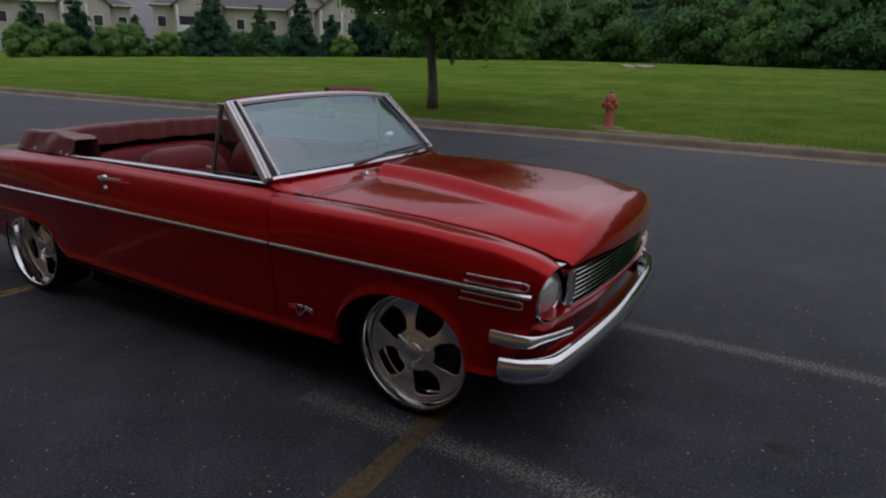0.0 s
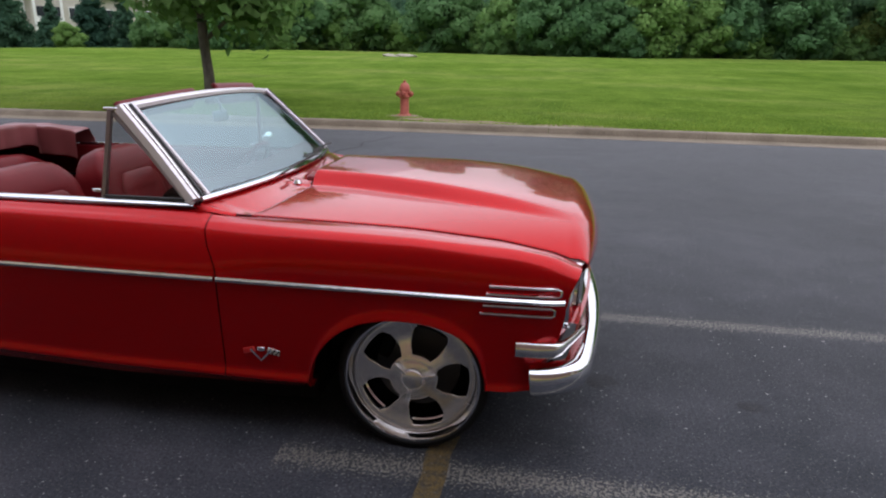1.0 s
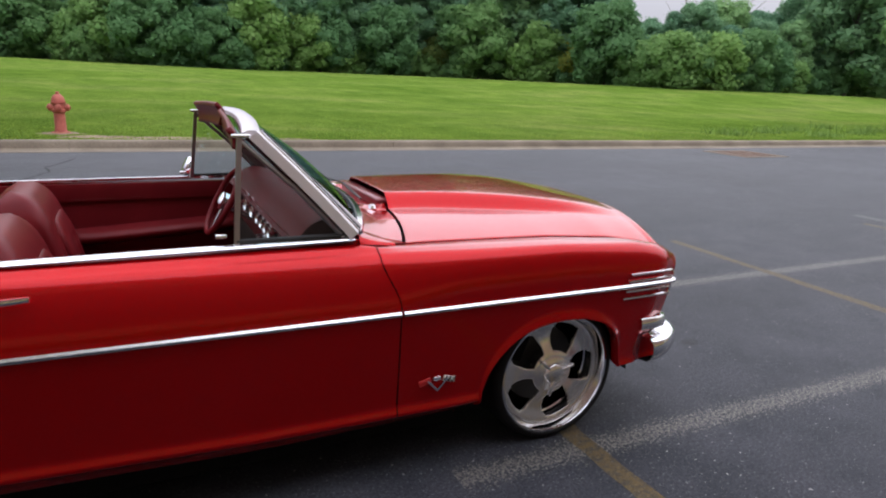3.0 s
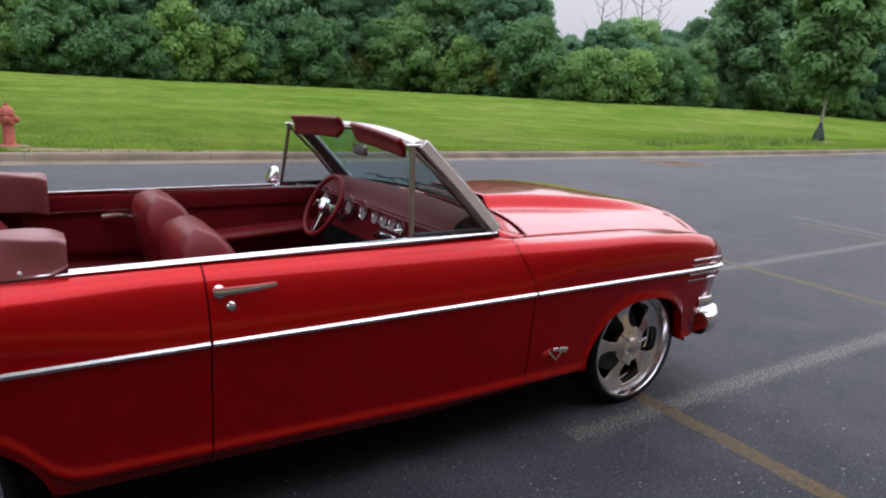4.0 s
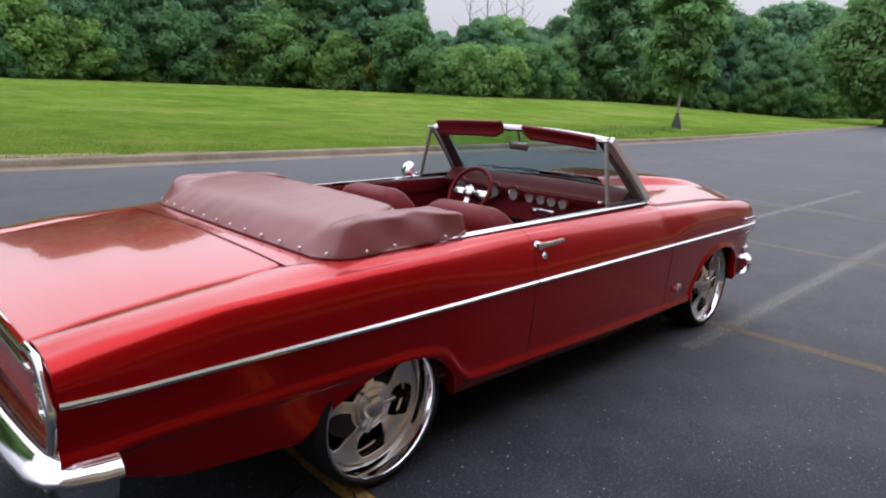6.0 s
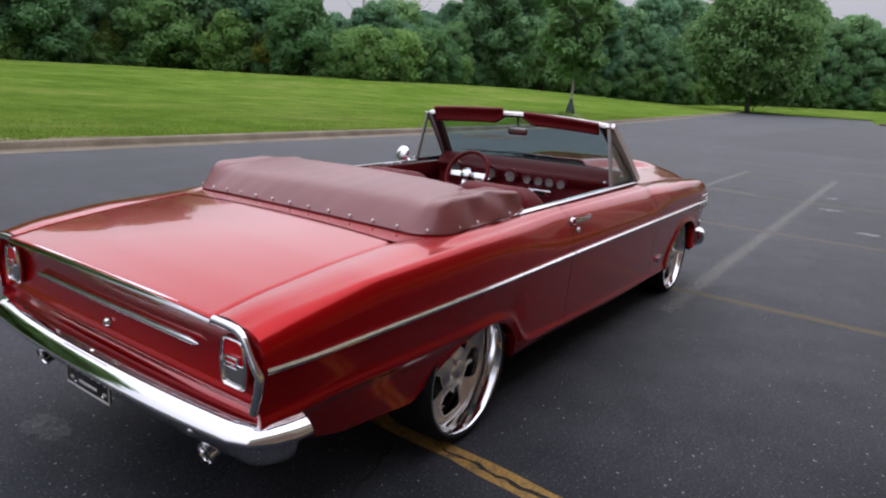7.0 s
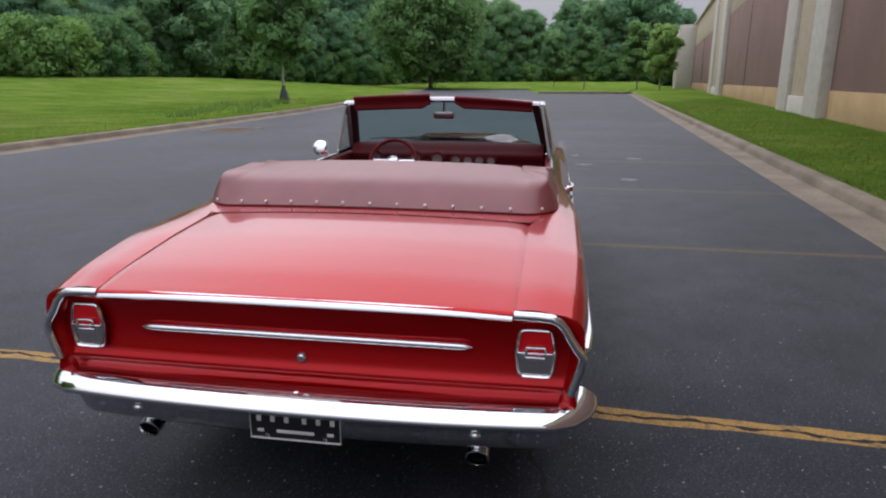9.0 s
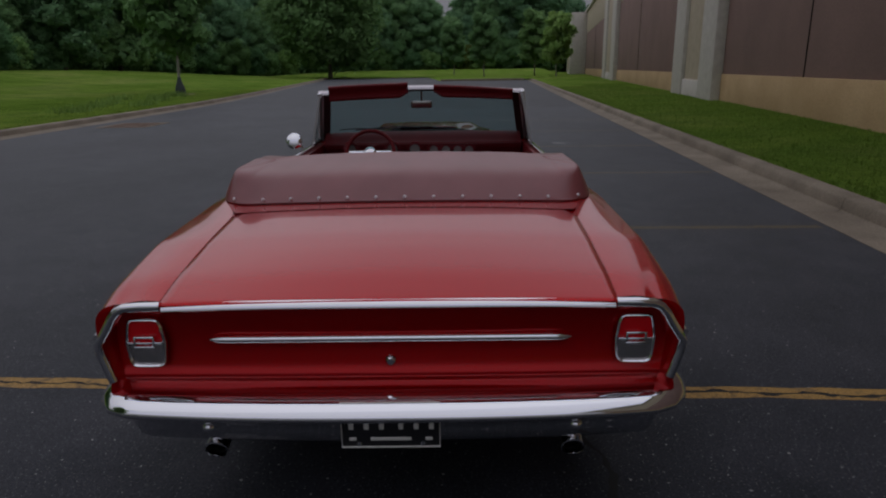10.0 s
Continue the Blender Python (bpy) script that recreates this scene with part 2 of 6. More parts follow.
def worn(name, tint, under, lo, hi, scale):
    """Paint or laitance worn through to the asphalt below it."""
    m = material(name, tint, 0.72, spec=0.36)
    under = asphalt_colour(m) if under is None else under
    mask = ramp(m, noise_tex(m, scale, 6, 0.7), (lo, (0, 0, 0)), (hi, (1, 1, 1)))
    fine = ramp(m, noise_tex(m, 90, 3), (0.3, (0.6, 0.6, 0.6)), (0.75, (1.3, 1.3, 1.3)))
    colour(m, mixed(m, mask, under, mixed(m, 1.0, tint, fine, "MULTIPLY")))
    road_gloss(m)
    bump(m, noise_tex(m, 140, 4), 0.6, 0.006)
    return m


yellow = worn("worn_yellow_paint", (0.125, 0.085, 0.026), None, 0.26, 0.66, 30)
yellow_fresh = worn("thick_yellow_paint", (0.34, 0.20, 0.055), None, 0.30, 0.50, 14)
def strip_wear(name, y0):
    """Gravel laid bare along a line y = y0, fading out to both sides."""
    m = material(name, (0.15, 0.145, 0.135), 0.72, spec=0.36)
    n, l, b = nodes(m)
    geo = n.new("ShaderNodeNewGeometry")
    sep = n.new("ShaderNodeSeparateXYZ")
    l.new(geo.outputs["Position"], sep.inputs[0])
    off = n.new("ShaderNodeMath")
    off.operation = "MULTIPLY_ADD"
    off.inputs[1].default_value, off.inputs[2].default_value = 0.0094, -y0
    l.new(sep.outputs[0], off.inputs[0])
    dist = n.new("ShaderNodeMath")
    dist.operation = "ADD"
    l.new(sep.outputs[1], dist.inputs[0])
    l.new(off.outputs[0], dist.inputs[1])
    ab = n.new("ShaderNodeMath")
    ab.operation = "ABSOLUTE"
    l.new(dist.outputs[0], ab.inputs[0])
    fall = n.new("ShaderNodeMapRange")
    fall.inputs[1].default_value, fall.inputs[2].default_value, fall.inputs[3].default_value, fall.inputs[4].default_value = 0.03, 0.185, 0.055, -0.30
    l.new(ab.outputs[0], fall.inputs[0])
    add = n.new("ShaderNodeMath")
    add.operation = "ADD"
    l.new(noise_tex(m, 80, 2, 0.7), add.inputs[0])
    l.new(fall.outputs[0], add.inputs[1])
    mask = ramp(m, add.outputs[0], (0.52, (0, 0, 0)), (0.60, (1, 1, 1)))
    fine = ramp(m, noise_tex(m, 120, 3), (0.3, (0.55, 0.55, 0.55)), (0.75, (1.4, 1.4, 1.4)))
    road_gloss(m)
    colour(m, mixed(m, mask, asphalt_colour(m), mixed(m, 1.0, (0.165, 0.155, 0.135), fine, "MULTIPLY")))
    bump(m, noise_tex(m, 140, 4), 0.6, 0.006)
    return m


gravelly = worn("exposed_aggregate", (0.150, 0.145, 0.135), None, 0.44, 0.62, 60)
crack_tar = material("dark_crack", (0.012, 0.011, 0.010), 0.95)
concrete = material("kerb_concrete", (0.34, 0.31, 0.26), 0.85)
colour(concrete, mixed(concrete, 1.0, ramp(concrete, noise_tex(concrete, 1.2, 6), (0.3, (0.130, 0.102, 0.070)), (0.7, (0.245, 0.200, 0.145))),
       ramp(concrete, noise_tex(concrete, 45, 4), (0.3, (0.75, 0.75, 0.75)), (0.7, (1.15, 1.15, 1.15))), "MULTIPLY"))
bump(concrete, noise_tex(concrete, 80, 4), 0.4, 0.004)
grass = material("mown_grass", (0.06, 0.13, 0.02), 0.9, spec=0.0)
g1 = ramp(grass, noise_tex(grass, 0.22, 5, 0.6, (0.5, 1, 1)), (0.28, (0.112, 0.200, 0.027)), (0.50, (0.160, 0.258, 0.042)), (0.75, (0.245, 0.300, 0.080)))
g3 = ramp(grass, noise_tex(grass, 0.9, 5, 0.7, (0.9, 0.55, 1)), (0.30, (0.66, 0.74, 0.74)), (0.72, (1.30, 1.20, 1.26)))
g2 = mixed(grass, 1.0, g3, ramp(grass, noise_tex(grass, 14, 6, 0.75), (0.25, (0.45, 0.45, 0.45)), (0.75, (1.45, 1.45, 1.35))), "MULTIPLY")
colour(grass, mixed(grass, 1.0, g1, g2, "MULTIPLY"))
bump(grass, noise_tex(grass, 22, 6, 0.75), 1.0, 0.12)
soil = material("bare_soil", (0.22, 0.15, 0.09), 0.95)
colour(soil, ramp(soil, noise_tex(soil, 9, 6), (0.3, (0.16, 0.11, 0.065)), (0.7, (0.30, 0.22, 0.14))))
bark = material("bark", (0.10, 0.085, 0.07), 0.9)
colour(bark, ramp(bark, noise_tex(bark, 14, 5, 0.6, (1, 1, 0.25)), (0.3, (0.055, 0.045, 0.036)), (0.7, (0.15, 0.13, 0.105))))
bump(bark, noise_tex(bark, 26, 5, 0.6, (1, 1, 0.2)), 0.9, 0.02)
bark_pale = material("pale_bark", (0.26, 0.24, 0.21), 0.9)
bump(bark_pale, noise_tex(bark_pale, 26, 5, 0.6, (1, 1, 0.2)), 0.6, 0.01)


def leaf_material(name, a, b2):
    m = material(name, a, 0.7, spec=0.08)
    n, l, b = nodes(m)
    geo = n.new("ShaderNodeNewGeometry")
    info = n.new("ShaderNodeObjectInfo")
    by_leaf = ramp(m, geo.outputs["Random Per Island"], (0.0, a), (1.0, b2))
    by_tree = ramp(m, info.outputs["Random"], (0.0, (0.60, 0.70, 0.80)), (0.5, (0.94, 0.96, 0.97)), (1.0, (1.36, 1.24, 0.95)))
    colour(m, mixed(m, 1.0, by_leaf, by_tree, "MULTIPLY"))
    # light comes through the leaves from behind
    thin = n.new("ShaderNodeBsdfTranslucent")
    l.new(b.inputs["Base Color"].links[0].from_socket, thin.inputs[0])
    both_sides = n.new("ShaderNodeMixShader")
    both_sides.inputs[0].default_value = 0.48
    l.new(b.outputs[0], both_sides.inputs[1])
    l.new(thin.outputs[0], both_sides.inputs[2])
    l.new(both_sides.outputs[0], n["Material Output"].inputs[0])
    return m


leaf_dark = leaf_material("woodland_leaves", (0.155, 0.305, 0.160), (0.255, 0.430, 0.230))
leaf_mid = leaf_material("vine_leaves", (0.140, 0.275, 0.098), (0.215, 0.370, 0.145))
leaf_light = leaf_material("young_leaves", (0.175, 0.310, 0.110), (0.255, 0.410, 0.160))
leaf_street = leaf_material("street_tree_leaves", (0.26, 0.42, 0.13), (0.36, 0.55, 0.19))
leaf_yel = leaf_material("yellowing_leaves", (0.12, 0.17, 0.035), (0.20, 0.22, 0.05))
leaf_blue = leaf_material("conifer_needles", (0.050, 0.122, 0.075), (0.094, 0.180, 0.103))
blade = leaf_material("grass_blades", (0.150, 0.255, 0.030), (0.230, 0.325, 0.062))
hydrant_red = material("hydrant_paint", (0.42, 0.095, 0.065), 0.6)
colour(hydrant_red, ramp(hydrant_red, noise_tex(hydrant_red, 12, 5), (0.3, (0.33, 0.075, 0.055)), (0.7, (0.48, 0.12, 0.085))))
# ---- ground, kerbs and markings ----
def kerb_north(x):
    return 10.1 - 0.45 * sstep(-x / 18) + 0.115 * 4 * math.log1p(math.exp((x - 24) / 4))


def kerb_south(x):
    return -3.84 - 0.083 * x


def rise(x, d):
    """Height of the north lawn at d metres behind its kerb."""
    run = 58 - 34 * sstep((x - 10) / 48)
    top = 1.6 - 0.9 * sstep((x - 62) / 60) - 0.7 * sstep((-30 - x) / 50)
    return 0.15 + 0.012 * math.sin(x * 0.5) * min(1, d) + top * sstep(d / run)


tagged(part("ground", grid(lambda u, v: (-1500 + 3000 * u, -1500 + 3000 * v, -0.12), 8, 8, "ground"), grass, None), kind="structure",
       label="level grassy ground reaching the horizon", category="ground")
tagged(part("road", grid(lambda u, v: (-60 + 162 * u, (kerb_south(-60 + 162 * u) - 0.02) * (1 - v) + (kerb_north(-60 + 162 * u) + 0.02) * v, 0.0), 60, 12, "road"),
            asphalt, None), kind="structure", label="worn dark grey asphalt of a parking lot", category="asphalt")
tagged(part("lawn_north", grid(lambda u, v: (-140 + 420 * u, kerb_north(-140 + 420 * u) + 0.16 + 240 * v ** 2, rise(-140 + 420 * u, 240 * v ** 2)), 140, 60, "lawn"),
            grass, None), kind="structure", label="wide mown green lawn rising gently to the woods", category="lawn")
tagged(part("lawn_south", grid(lambda u, v: (-60 + 250 * u, kerb_south(-60 + 250 * u) - 0.16 - 40 * v, 0.15 + 0.12 * sstep(v * 12)), 60, 40, "lawn"),
            grass, None), kind="structure", label="narrow mown grass strip below the building wall", category="lawn")


def kerb_piece(name, a, b, line, inward, n):
    """One cast kerb with its flat gutter pan, from x = a to x = b."""
    section = [(0.42, -0.05), (0.42, 0.004), (0.07, 0.006), (0.035, 0.03), (0.015, 0.12), (-0.01, 0.148), (-0.05, 0.155), (-0.17, 0.155), (-0.17, -0.05)]
    verts, faces, m = [], [], len(section)
    for i in range(n + 1):
        x = a + (b - a) * i / n
        for s, h in section:
            verts.append((x, line(x) + inward * s, h))
    for i in range(n):
        for q in range(m - 1):
            faces.append((i * m + q, (i + 1) * m + q, (i + 1) * m + q + 1, i * m + q + 1))
    faces += [tuple(range(m)), tuple(n * m + q for q in range(m))]
    return clean(mesh_of(name, verts, faces, False))


kerb_n = thing("kerb_north", "weathered tan concrete kerb with a gutter along the lawn", "kerb", kind="structure")
kerb_s = thing("kerb_south", "pale concrete kerb with a gutter below the building", "kerb", kind="structure")
for root, line, inward in ((kerb_n, kerb_north, -1), (kerb_s, kerb_south, 1)):
    x = -34.0
    while x < 150:
        step = 3.0 if x < 40 else 9.0
        part("kerb_stone", kerb_piece("kerb_stone", x + 0.004, x + step - 0.004, line, inward, 3), concrete, root)
        x += step


def strip(name, a, b, width, mat, label, z=0.0005, wob=0.01, n=40, seed=1):
    """A flat painted band from a to b with slightly uneven edges."""
    a, b = Vector((*a, 0)), Vector((*b, 0))
    along = (b - a).normalized()
    side = Vector((-along.y, along.x, 0))
    rnd = random.Random(seed)
    verts, faces = [], []
    for i in range(n + 1):
        p = a.lerp(b, i / n)
        verts += [p + side * (-width / 2 + rnd.uniform(-wob, wob)) + Vector((0, 0, z)), p + side * (width / 2 + rnd.uniform(-wob, wob)) + Vector((0, 0, z))]
    for i in range(n):
        faces.append((2 * i, 2 * i + 2, 2 * i + 3, 2 * i + 1))
    ob = part(name, mesh_of(name, verts, faces, False), mat, None)
    return tagged(ob, label, "marking", kind="structure")


def stall(x0):
    return (lambda y: x0 + (0.048 if x0 < 0 else 0.028) * y)


for i, x0 in enumerate((-1.475, 1.535, 4.65, 7.76, 10.7, 13.8)):
    f = stall(x0)
    top, low = 2.35 if i == 0 else 1.80, kerb_south(x0) + 0.5
    strip("stall_line", (f(low), low), (f(top), top), 0.10, yellow_fresh if i == 0 else yellow,
          "yellow stall line split by a long crack" if i == 0 else "faded yellow parking stall line on asphalt", z=0.0011, seed=i)
strip("aggregate_strip", (0.90, -0.93), (11.6, -1.03), 0.38, strip_wear("bare_gravel_near", -0.92), "pale strip of exposed gravel in the asphalt", 0.0008, 0.02, 60, 11)
strip("aggregate_strip", (0.9, 0.71), (11.6, 0.61), 0.38, strip_wear("bare_gravel_far", 0.72), "pale strip of exposed gravel in the asphalt", 0.0008, 0.02, 60, 12)
strip("aggregate_strip", (7.9, -0.2), (8.3, 2.2), 0.16, gravelly, "pale worn streak across the asphalt", 0.0015, 0.02, 20, 13)


def crack(path, width, seed, label):
    rnd = random.Random(seed)
    verts, faces, off = [], [], 0.0
    pts = []
    for (ax, ay), (bx, by) in zip(path, path[1:]):
        n = max(2, int(math.hypot(bx - ax, by - ay) / 0.035))
        pts += [(ax + (bx - ax) * i / n, ay + (by - ay) * i / n) for i in range(n)]
    for i, (x, y) in enumerate(pts):
        off = off * 0.75 + rnd.uniform(-0.013, 0.013)
        a, b = pts[max(0, i - 1)], pts[min(len(pts) - 1, i + 1)]
        d = Vector((b[0] - a[0], b[1] - a[1], 0)).normalized()
        s = Vector((-d.y, d.x, 0))
        w = width * rnd.uniform(0.25, 1.1) * min(1, i / 6 + 0.2, (len(pts) - i) / 6)
        c = Vector((x, y, 0.0016)) + s * off
        verts += [c - s * w, c + s * w]
        if i:
            faces.append((2 * i - 2, 2 * i, 2 * i + 1, 2 * i - 1))
    ob = part("asphalt_crack", mesh_of("crack", verts, faces, False), crack_tar, None)
    return tagged(ob, label, "crack", kind="structure")


f0 = stall(-1.475)
crack([(f0(-3.0), -3.0), (f0(-0.7), -0.7)], 0.015, 3, "dark crack running along the yellow line")
crack([(f0(0.7), 0.7), (f0(2.3), 2.3)], 0.013, 4, "dark crack running along the yellow line")
crack([(-1.62, -0.6), (-2.1, -0.75), (-2.75, -0.62)], 0.016, 5, "short dark crack in the asphalt")
crack([(-1.42, 5.9), (-1.26, 6.5), (-1.30, 6.8), (-1.10, 7.4), (-1.16, 7.8), (-0.82, 8.9)], 0.022, 8, "jagged crack running across the asphalt")
stain = worn("oil_stain", (0.016, 0.016, 0.018), None, 0.28, 0.58, 9)
for k, (sx, sy, sr) in enumerate(((2.16, -0.11, 0.085), (2.81, -0.24, 0.06))):
    rs = random.Random(k)
    me = mesh_of("stain", [(sx, sy, 0.0006)] + [(sx + sr * rs.uniform(0.75, 1.2) * math.cos(a * 0.3142), sy + 0.8 * sr * rs.uniform(0.75, 1.2) * math.sin(a * 0.3142), 0.0006) for a in range(20)],
                 [(0, 1 + a, 1 + (a + 1) % 20) for a in range(20)], False)
    tagged(part("oil_stain", me, stain, None), "small dark oil stain on the asphalt", "stain", kind="structure")
chalky = worn("chalky_scuff", (0.26, 0.26, 0.26), None, 0.34, 0.6, 16)
patch = worn("pale_patch", (0.10, 0.10, 0.105), None, 0.36, 0.7, 16)
for k, (sx, sy, sr) in enumerate(((-2.43, 0.54, 0.085), (7.2, -1.35, 0.10), (8.6, -1.2, 0.10), (8.2, -2.3, 0.10), (5.5, -1.9, 0.09))):
    rs = random.Random(k + 30)
    me = mesh_of("patch", [(sx, sy, 0.0006)] + [(sx + sr * rs.uniform(0.6, 1.2) * math.cos(a * 0.3142), sy + 1.6 * sr * rs.uniform(0.6, 1.2) * math.sin(a * 0.3142), 0.0006) for a in range(20)],
                 [(0, 1 + a, 1 + (a + 1) % 20) for a in range(20)], False)
    tagged(part("pale_patch", me, patch if k == 0 else chalky, None), "small pale scuffed patch on the asphalt", "stain", kind="structure")
drain = thing("storm_drain", "flat rusty storm drain grate with a pale concrete rim", "drain", kind="structure", at=(13.8, 8.45, 0))
part("drain_rim", joined([block((1.5, 0.10, 0.02), (0, 0.62, 0.004)), block((1.5, 0.10, 0.02), (0, -0.62, 0.004)), block((0.10, 1.14, 0.02), (0.7, 0, 0.004)), block((0.10, 1.14, 0.02), (-0.7, 0, 0.004))]), concrete, drain)
rust = material("rusty_iron", (0.16, 0.10, 0.07), 0.8)
for k in range(12):
    part("grate_bar", block((0.05, 1.1, 0.016), (-0.6 + k * 0.109, 0, 0.002)), rust, drain)
# a flat black sheet paints the darkness between the bars; there is no hole
part("drain_pit_shade", block((1.3, 1.14, 0.004), (0, 0, 0.002)), dark, drain)

def fresh_edge(u, v):
    """A resurfaced stretch along the south kerb, with a ragged border."""
    x = 20.0 + 49.5 * u + 0.5 * math.sin(v * 9) * (1 - u)
    north = 3.9 - 1.1 * u + 0.25 * math.sin(x * 0.8) + 0.12 * math.sin(x * 2.3)
    south = kerb_south(x) + 0.43
    return (x, south + (north - south) * v, 0.0022)


tagged(part("resurfaced_patch", grid(fresh_edge, 80, 10, "patch"), fresh, None), "darker newer asphalt along the lane", "asphalt", kind="structure")

# the island that closes the far end of the lane
def island(u, v):
    return (71 + 9 * (1 - u) * 0 + 70 * v, (kerb_south(71 + 70 * v) - 0.1) * (1 - u) + (0.5 + 5 * v) * u, (0.16 + 0.3 * v) * (1 - u ** 8) + 0.01)


tagged(part("lawn_east", grid(island, 20, 14, "lawn"), grass, None), kind="structure", label="grassed island closing the lane's far end", category="lawn")
ke = thing("kerb_east", "pale concrete kerb round the far grass island", "kerb", kind="structure")
for k in range(4):
    y0 = -8.9 + k * 2.35
    part("kerb_stone", block((0.4, 2.33, 0.28), (70.9, y0 + 1.17, 0.08), 0.02), concrete, ke)

tagged(part("lawn_far", grid(lambda u, v: (101.5 + 90 * u, -20 + 60 * v, 0.10 + 1.1 * sstep(u * 2.2)), 20, 14, "lawn"), grass, None), kind="structure",
       label="rough grass where the lane meets the far woods", category="lawn")
# ---- the convertible: front towards +x, its right side towards -y ----
car = thing("convertible_car", "candy red sixties convertible with its top folded down", "car")
ZT = 0.665
AXLE, HUB, ARCH_Z = 1.397, 0.283, 0.245


def half_width(x):
    return knots(x, (-2.47, 0.822), (-2.3, 0.843), (-1.4, 0.862), (-0.59, 0.862), (0.68, 0.871), (1.67, 0.875), (1.9, 0.868), (2.0, 0.83))


def shoulder(x):
    y = knots(x, (-2.46, 0.738), (-2.36, 0.752), (-2.2, 0.785), (-2.0, 0.806), (-1.2, 0.806), (-0.6, 0.782), (0.68, 0.780), (1.0, 0.800), (1.5, 0.812), (1.85, 0.803), (2.0, 0.760))
    z = knots(x, (-2.46, 0.768), (-2.32, 0.802), (-2.0, 0.838), (-1.4, 0.862), (-0.6, 0.868), (0.68, 0.862), (1.38, 0.850), (1.75, 0.830), (1.9, 0.805), (2.0, 0.755))
    return y, z


def seam(x):
    """Inner edge of the side panels: where door tops, hood and lid begin."""
    y = knots(x, (-2.46, 0.635), (-1.72, 0.648), (-1.62, 0.685), (-1.45, 0.735), (-0.6, 0.735), (0.66, 0.735), (0.78, 0.695), (2.0, 0.685))
    z = knots(x, (-2.46, 0.776), (-2.3, 0.808), (-2.0, 0.845), (-1.7, 0.868), (-1.45, 0.888), (-0.6, 0.890), (0.62, 0.888), (0.75, 0.864), (1.1, 0.856), (1.38, 0.848), (1.7, 0.822), (1.9, 0.785), (2.0, 0.745))
    return y, z


def crease(x):
    return knots(x, (-2.46, 0.50), (-2.2, 0.515), (-1.27, 0.500), (-1.11, 0.470), (-1.03, 0.352), (-0.97, 0.316), (-0.6, 0.303), (0.2, 0.275), (0.95, 0.27), (1.8, 0.30), (2.0, 0.30))


def sill(x):
    return knots(x, (-2.46, 0.44), (-2.3, 0.385), (-2.1, 0.325), (-1.7, 0.285), (-1.1, 0.250), (-0.6, 0.240), (0.2, 0.215), (0.95, 0.225), (1.7, 0.305), (2.0, 0.305))


def arch(x):
    """Height of the wheel openings over x, 0 away from them."""
    best = 0.0
    d = (x - 1.372) / 0.362
    if abs(d) < 1:
        best = 0.225 + 0.332 * (1 - abs(d) ** 2.3) ** (1 / 2.1)
    r = abs(x + 1.36) / (0.335 if x > -1.36 else 0.42)
    if r < 1:
        best = max(best, 0.22 + 0.275 * ((1 - r ** 2.5) ** 0.52 if x > -1.36 else (1 - r ** 1.5) ** 0.75))
    return best


def bottom(x):
    return max(arch(x), sill(x))


def side_y(x, z):
    """Half width of the body side at x and height z."""
    w = half_width(x)
    ys, zs = shoulder(x)
    if z >= ZT:
        t = min(1.0, (z - ZT) / (zs - ZT))
        k = max(sstep((-x - 0.7) / 0.8), 0.5 * sstep((x - 0.6) / 0.4))
        y = ys + (w - ys) * max(0.0, 1 - t ** (1.75 + 2.8 * k)) ** (0.72 - 0.20 * k)
    else:
        zc = crease(x)
        t = (ZT - z) / max(0.05, ZT - zc)
        y = w - 0.026 * min(1, t) ** 1.1
        y += 0.012 * math.exp(-((z - zc) / 0.024) ** 2)
        if z < zc:
            k = (zc - z) / max(0.04, zc - sill(x) + 0.001)
            y -= (0.040 + 0.012 * sstep((-x - 1.0) / 0.25)) * min(1.2, k) ** 1.2
    a = arch(x)
    if a:
        y += (0.013 if x > 0 else 0.004) * math.exp(-((z - a) / 0.028) ** 2)
    return y


def front_lean(x, z):
    """The fender's leading edge leans back towards its foot."""
    edge = knots(z, (0.28, 1.85), (0.42, 1.86), (0.46, 1.90), (0.52, 1.925), (0.6, 1.938), (0.68, 1.945), (0.73, 1.965), (0.76, 1.995), (0.80, 2.0))
    back = -0.055 * sstep((z - 0.68) / 0.17) * math.exp(-((x - 0.678) / 0.16) ** 2)
    return x + back + (edge - 2.0) * sstep((x - 1.55) / 0.45)


def columns(x0, x1):
    """Stations along a panel, crowded where a wheel opening is steep."""
    xs = set()
    n = max(2, int(abs(x1 - x0) / 0.022))
    for i in range(n + 1):
        xs.add(round(x0 + (x1 - x0) * i / n, 4))
    for e, s in ((1.372 - 0.362, 1), (1.372 + 0.362, -1), (-1.36 + 0.335, -1), (-1.36 - 0.42, 1)):
        for k in (0.0005, 0.002, 0.005, 0.009, 0.014, 0.02, 0.03):
            q = round(e + s * k, 4)
            if x0 < q < x1:
                xs.add(q)
        if x0 < e - s * 0.0008 < x1:
            xs.add(round(e - s * 0.0008, 4))
    return sorted(xs)


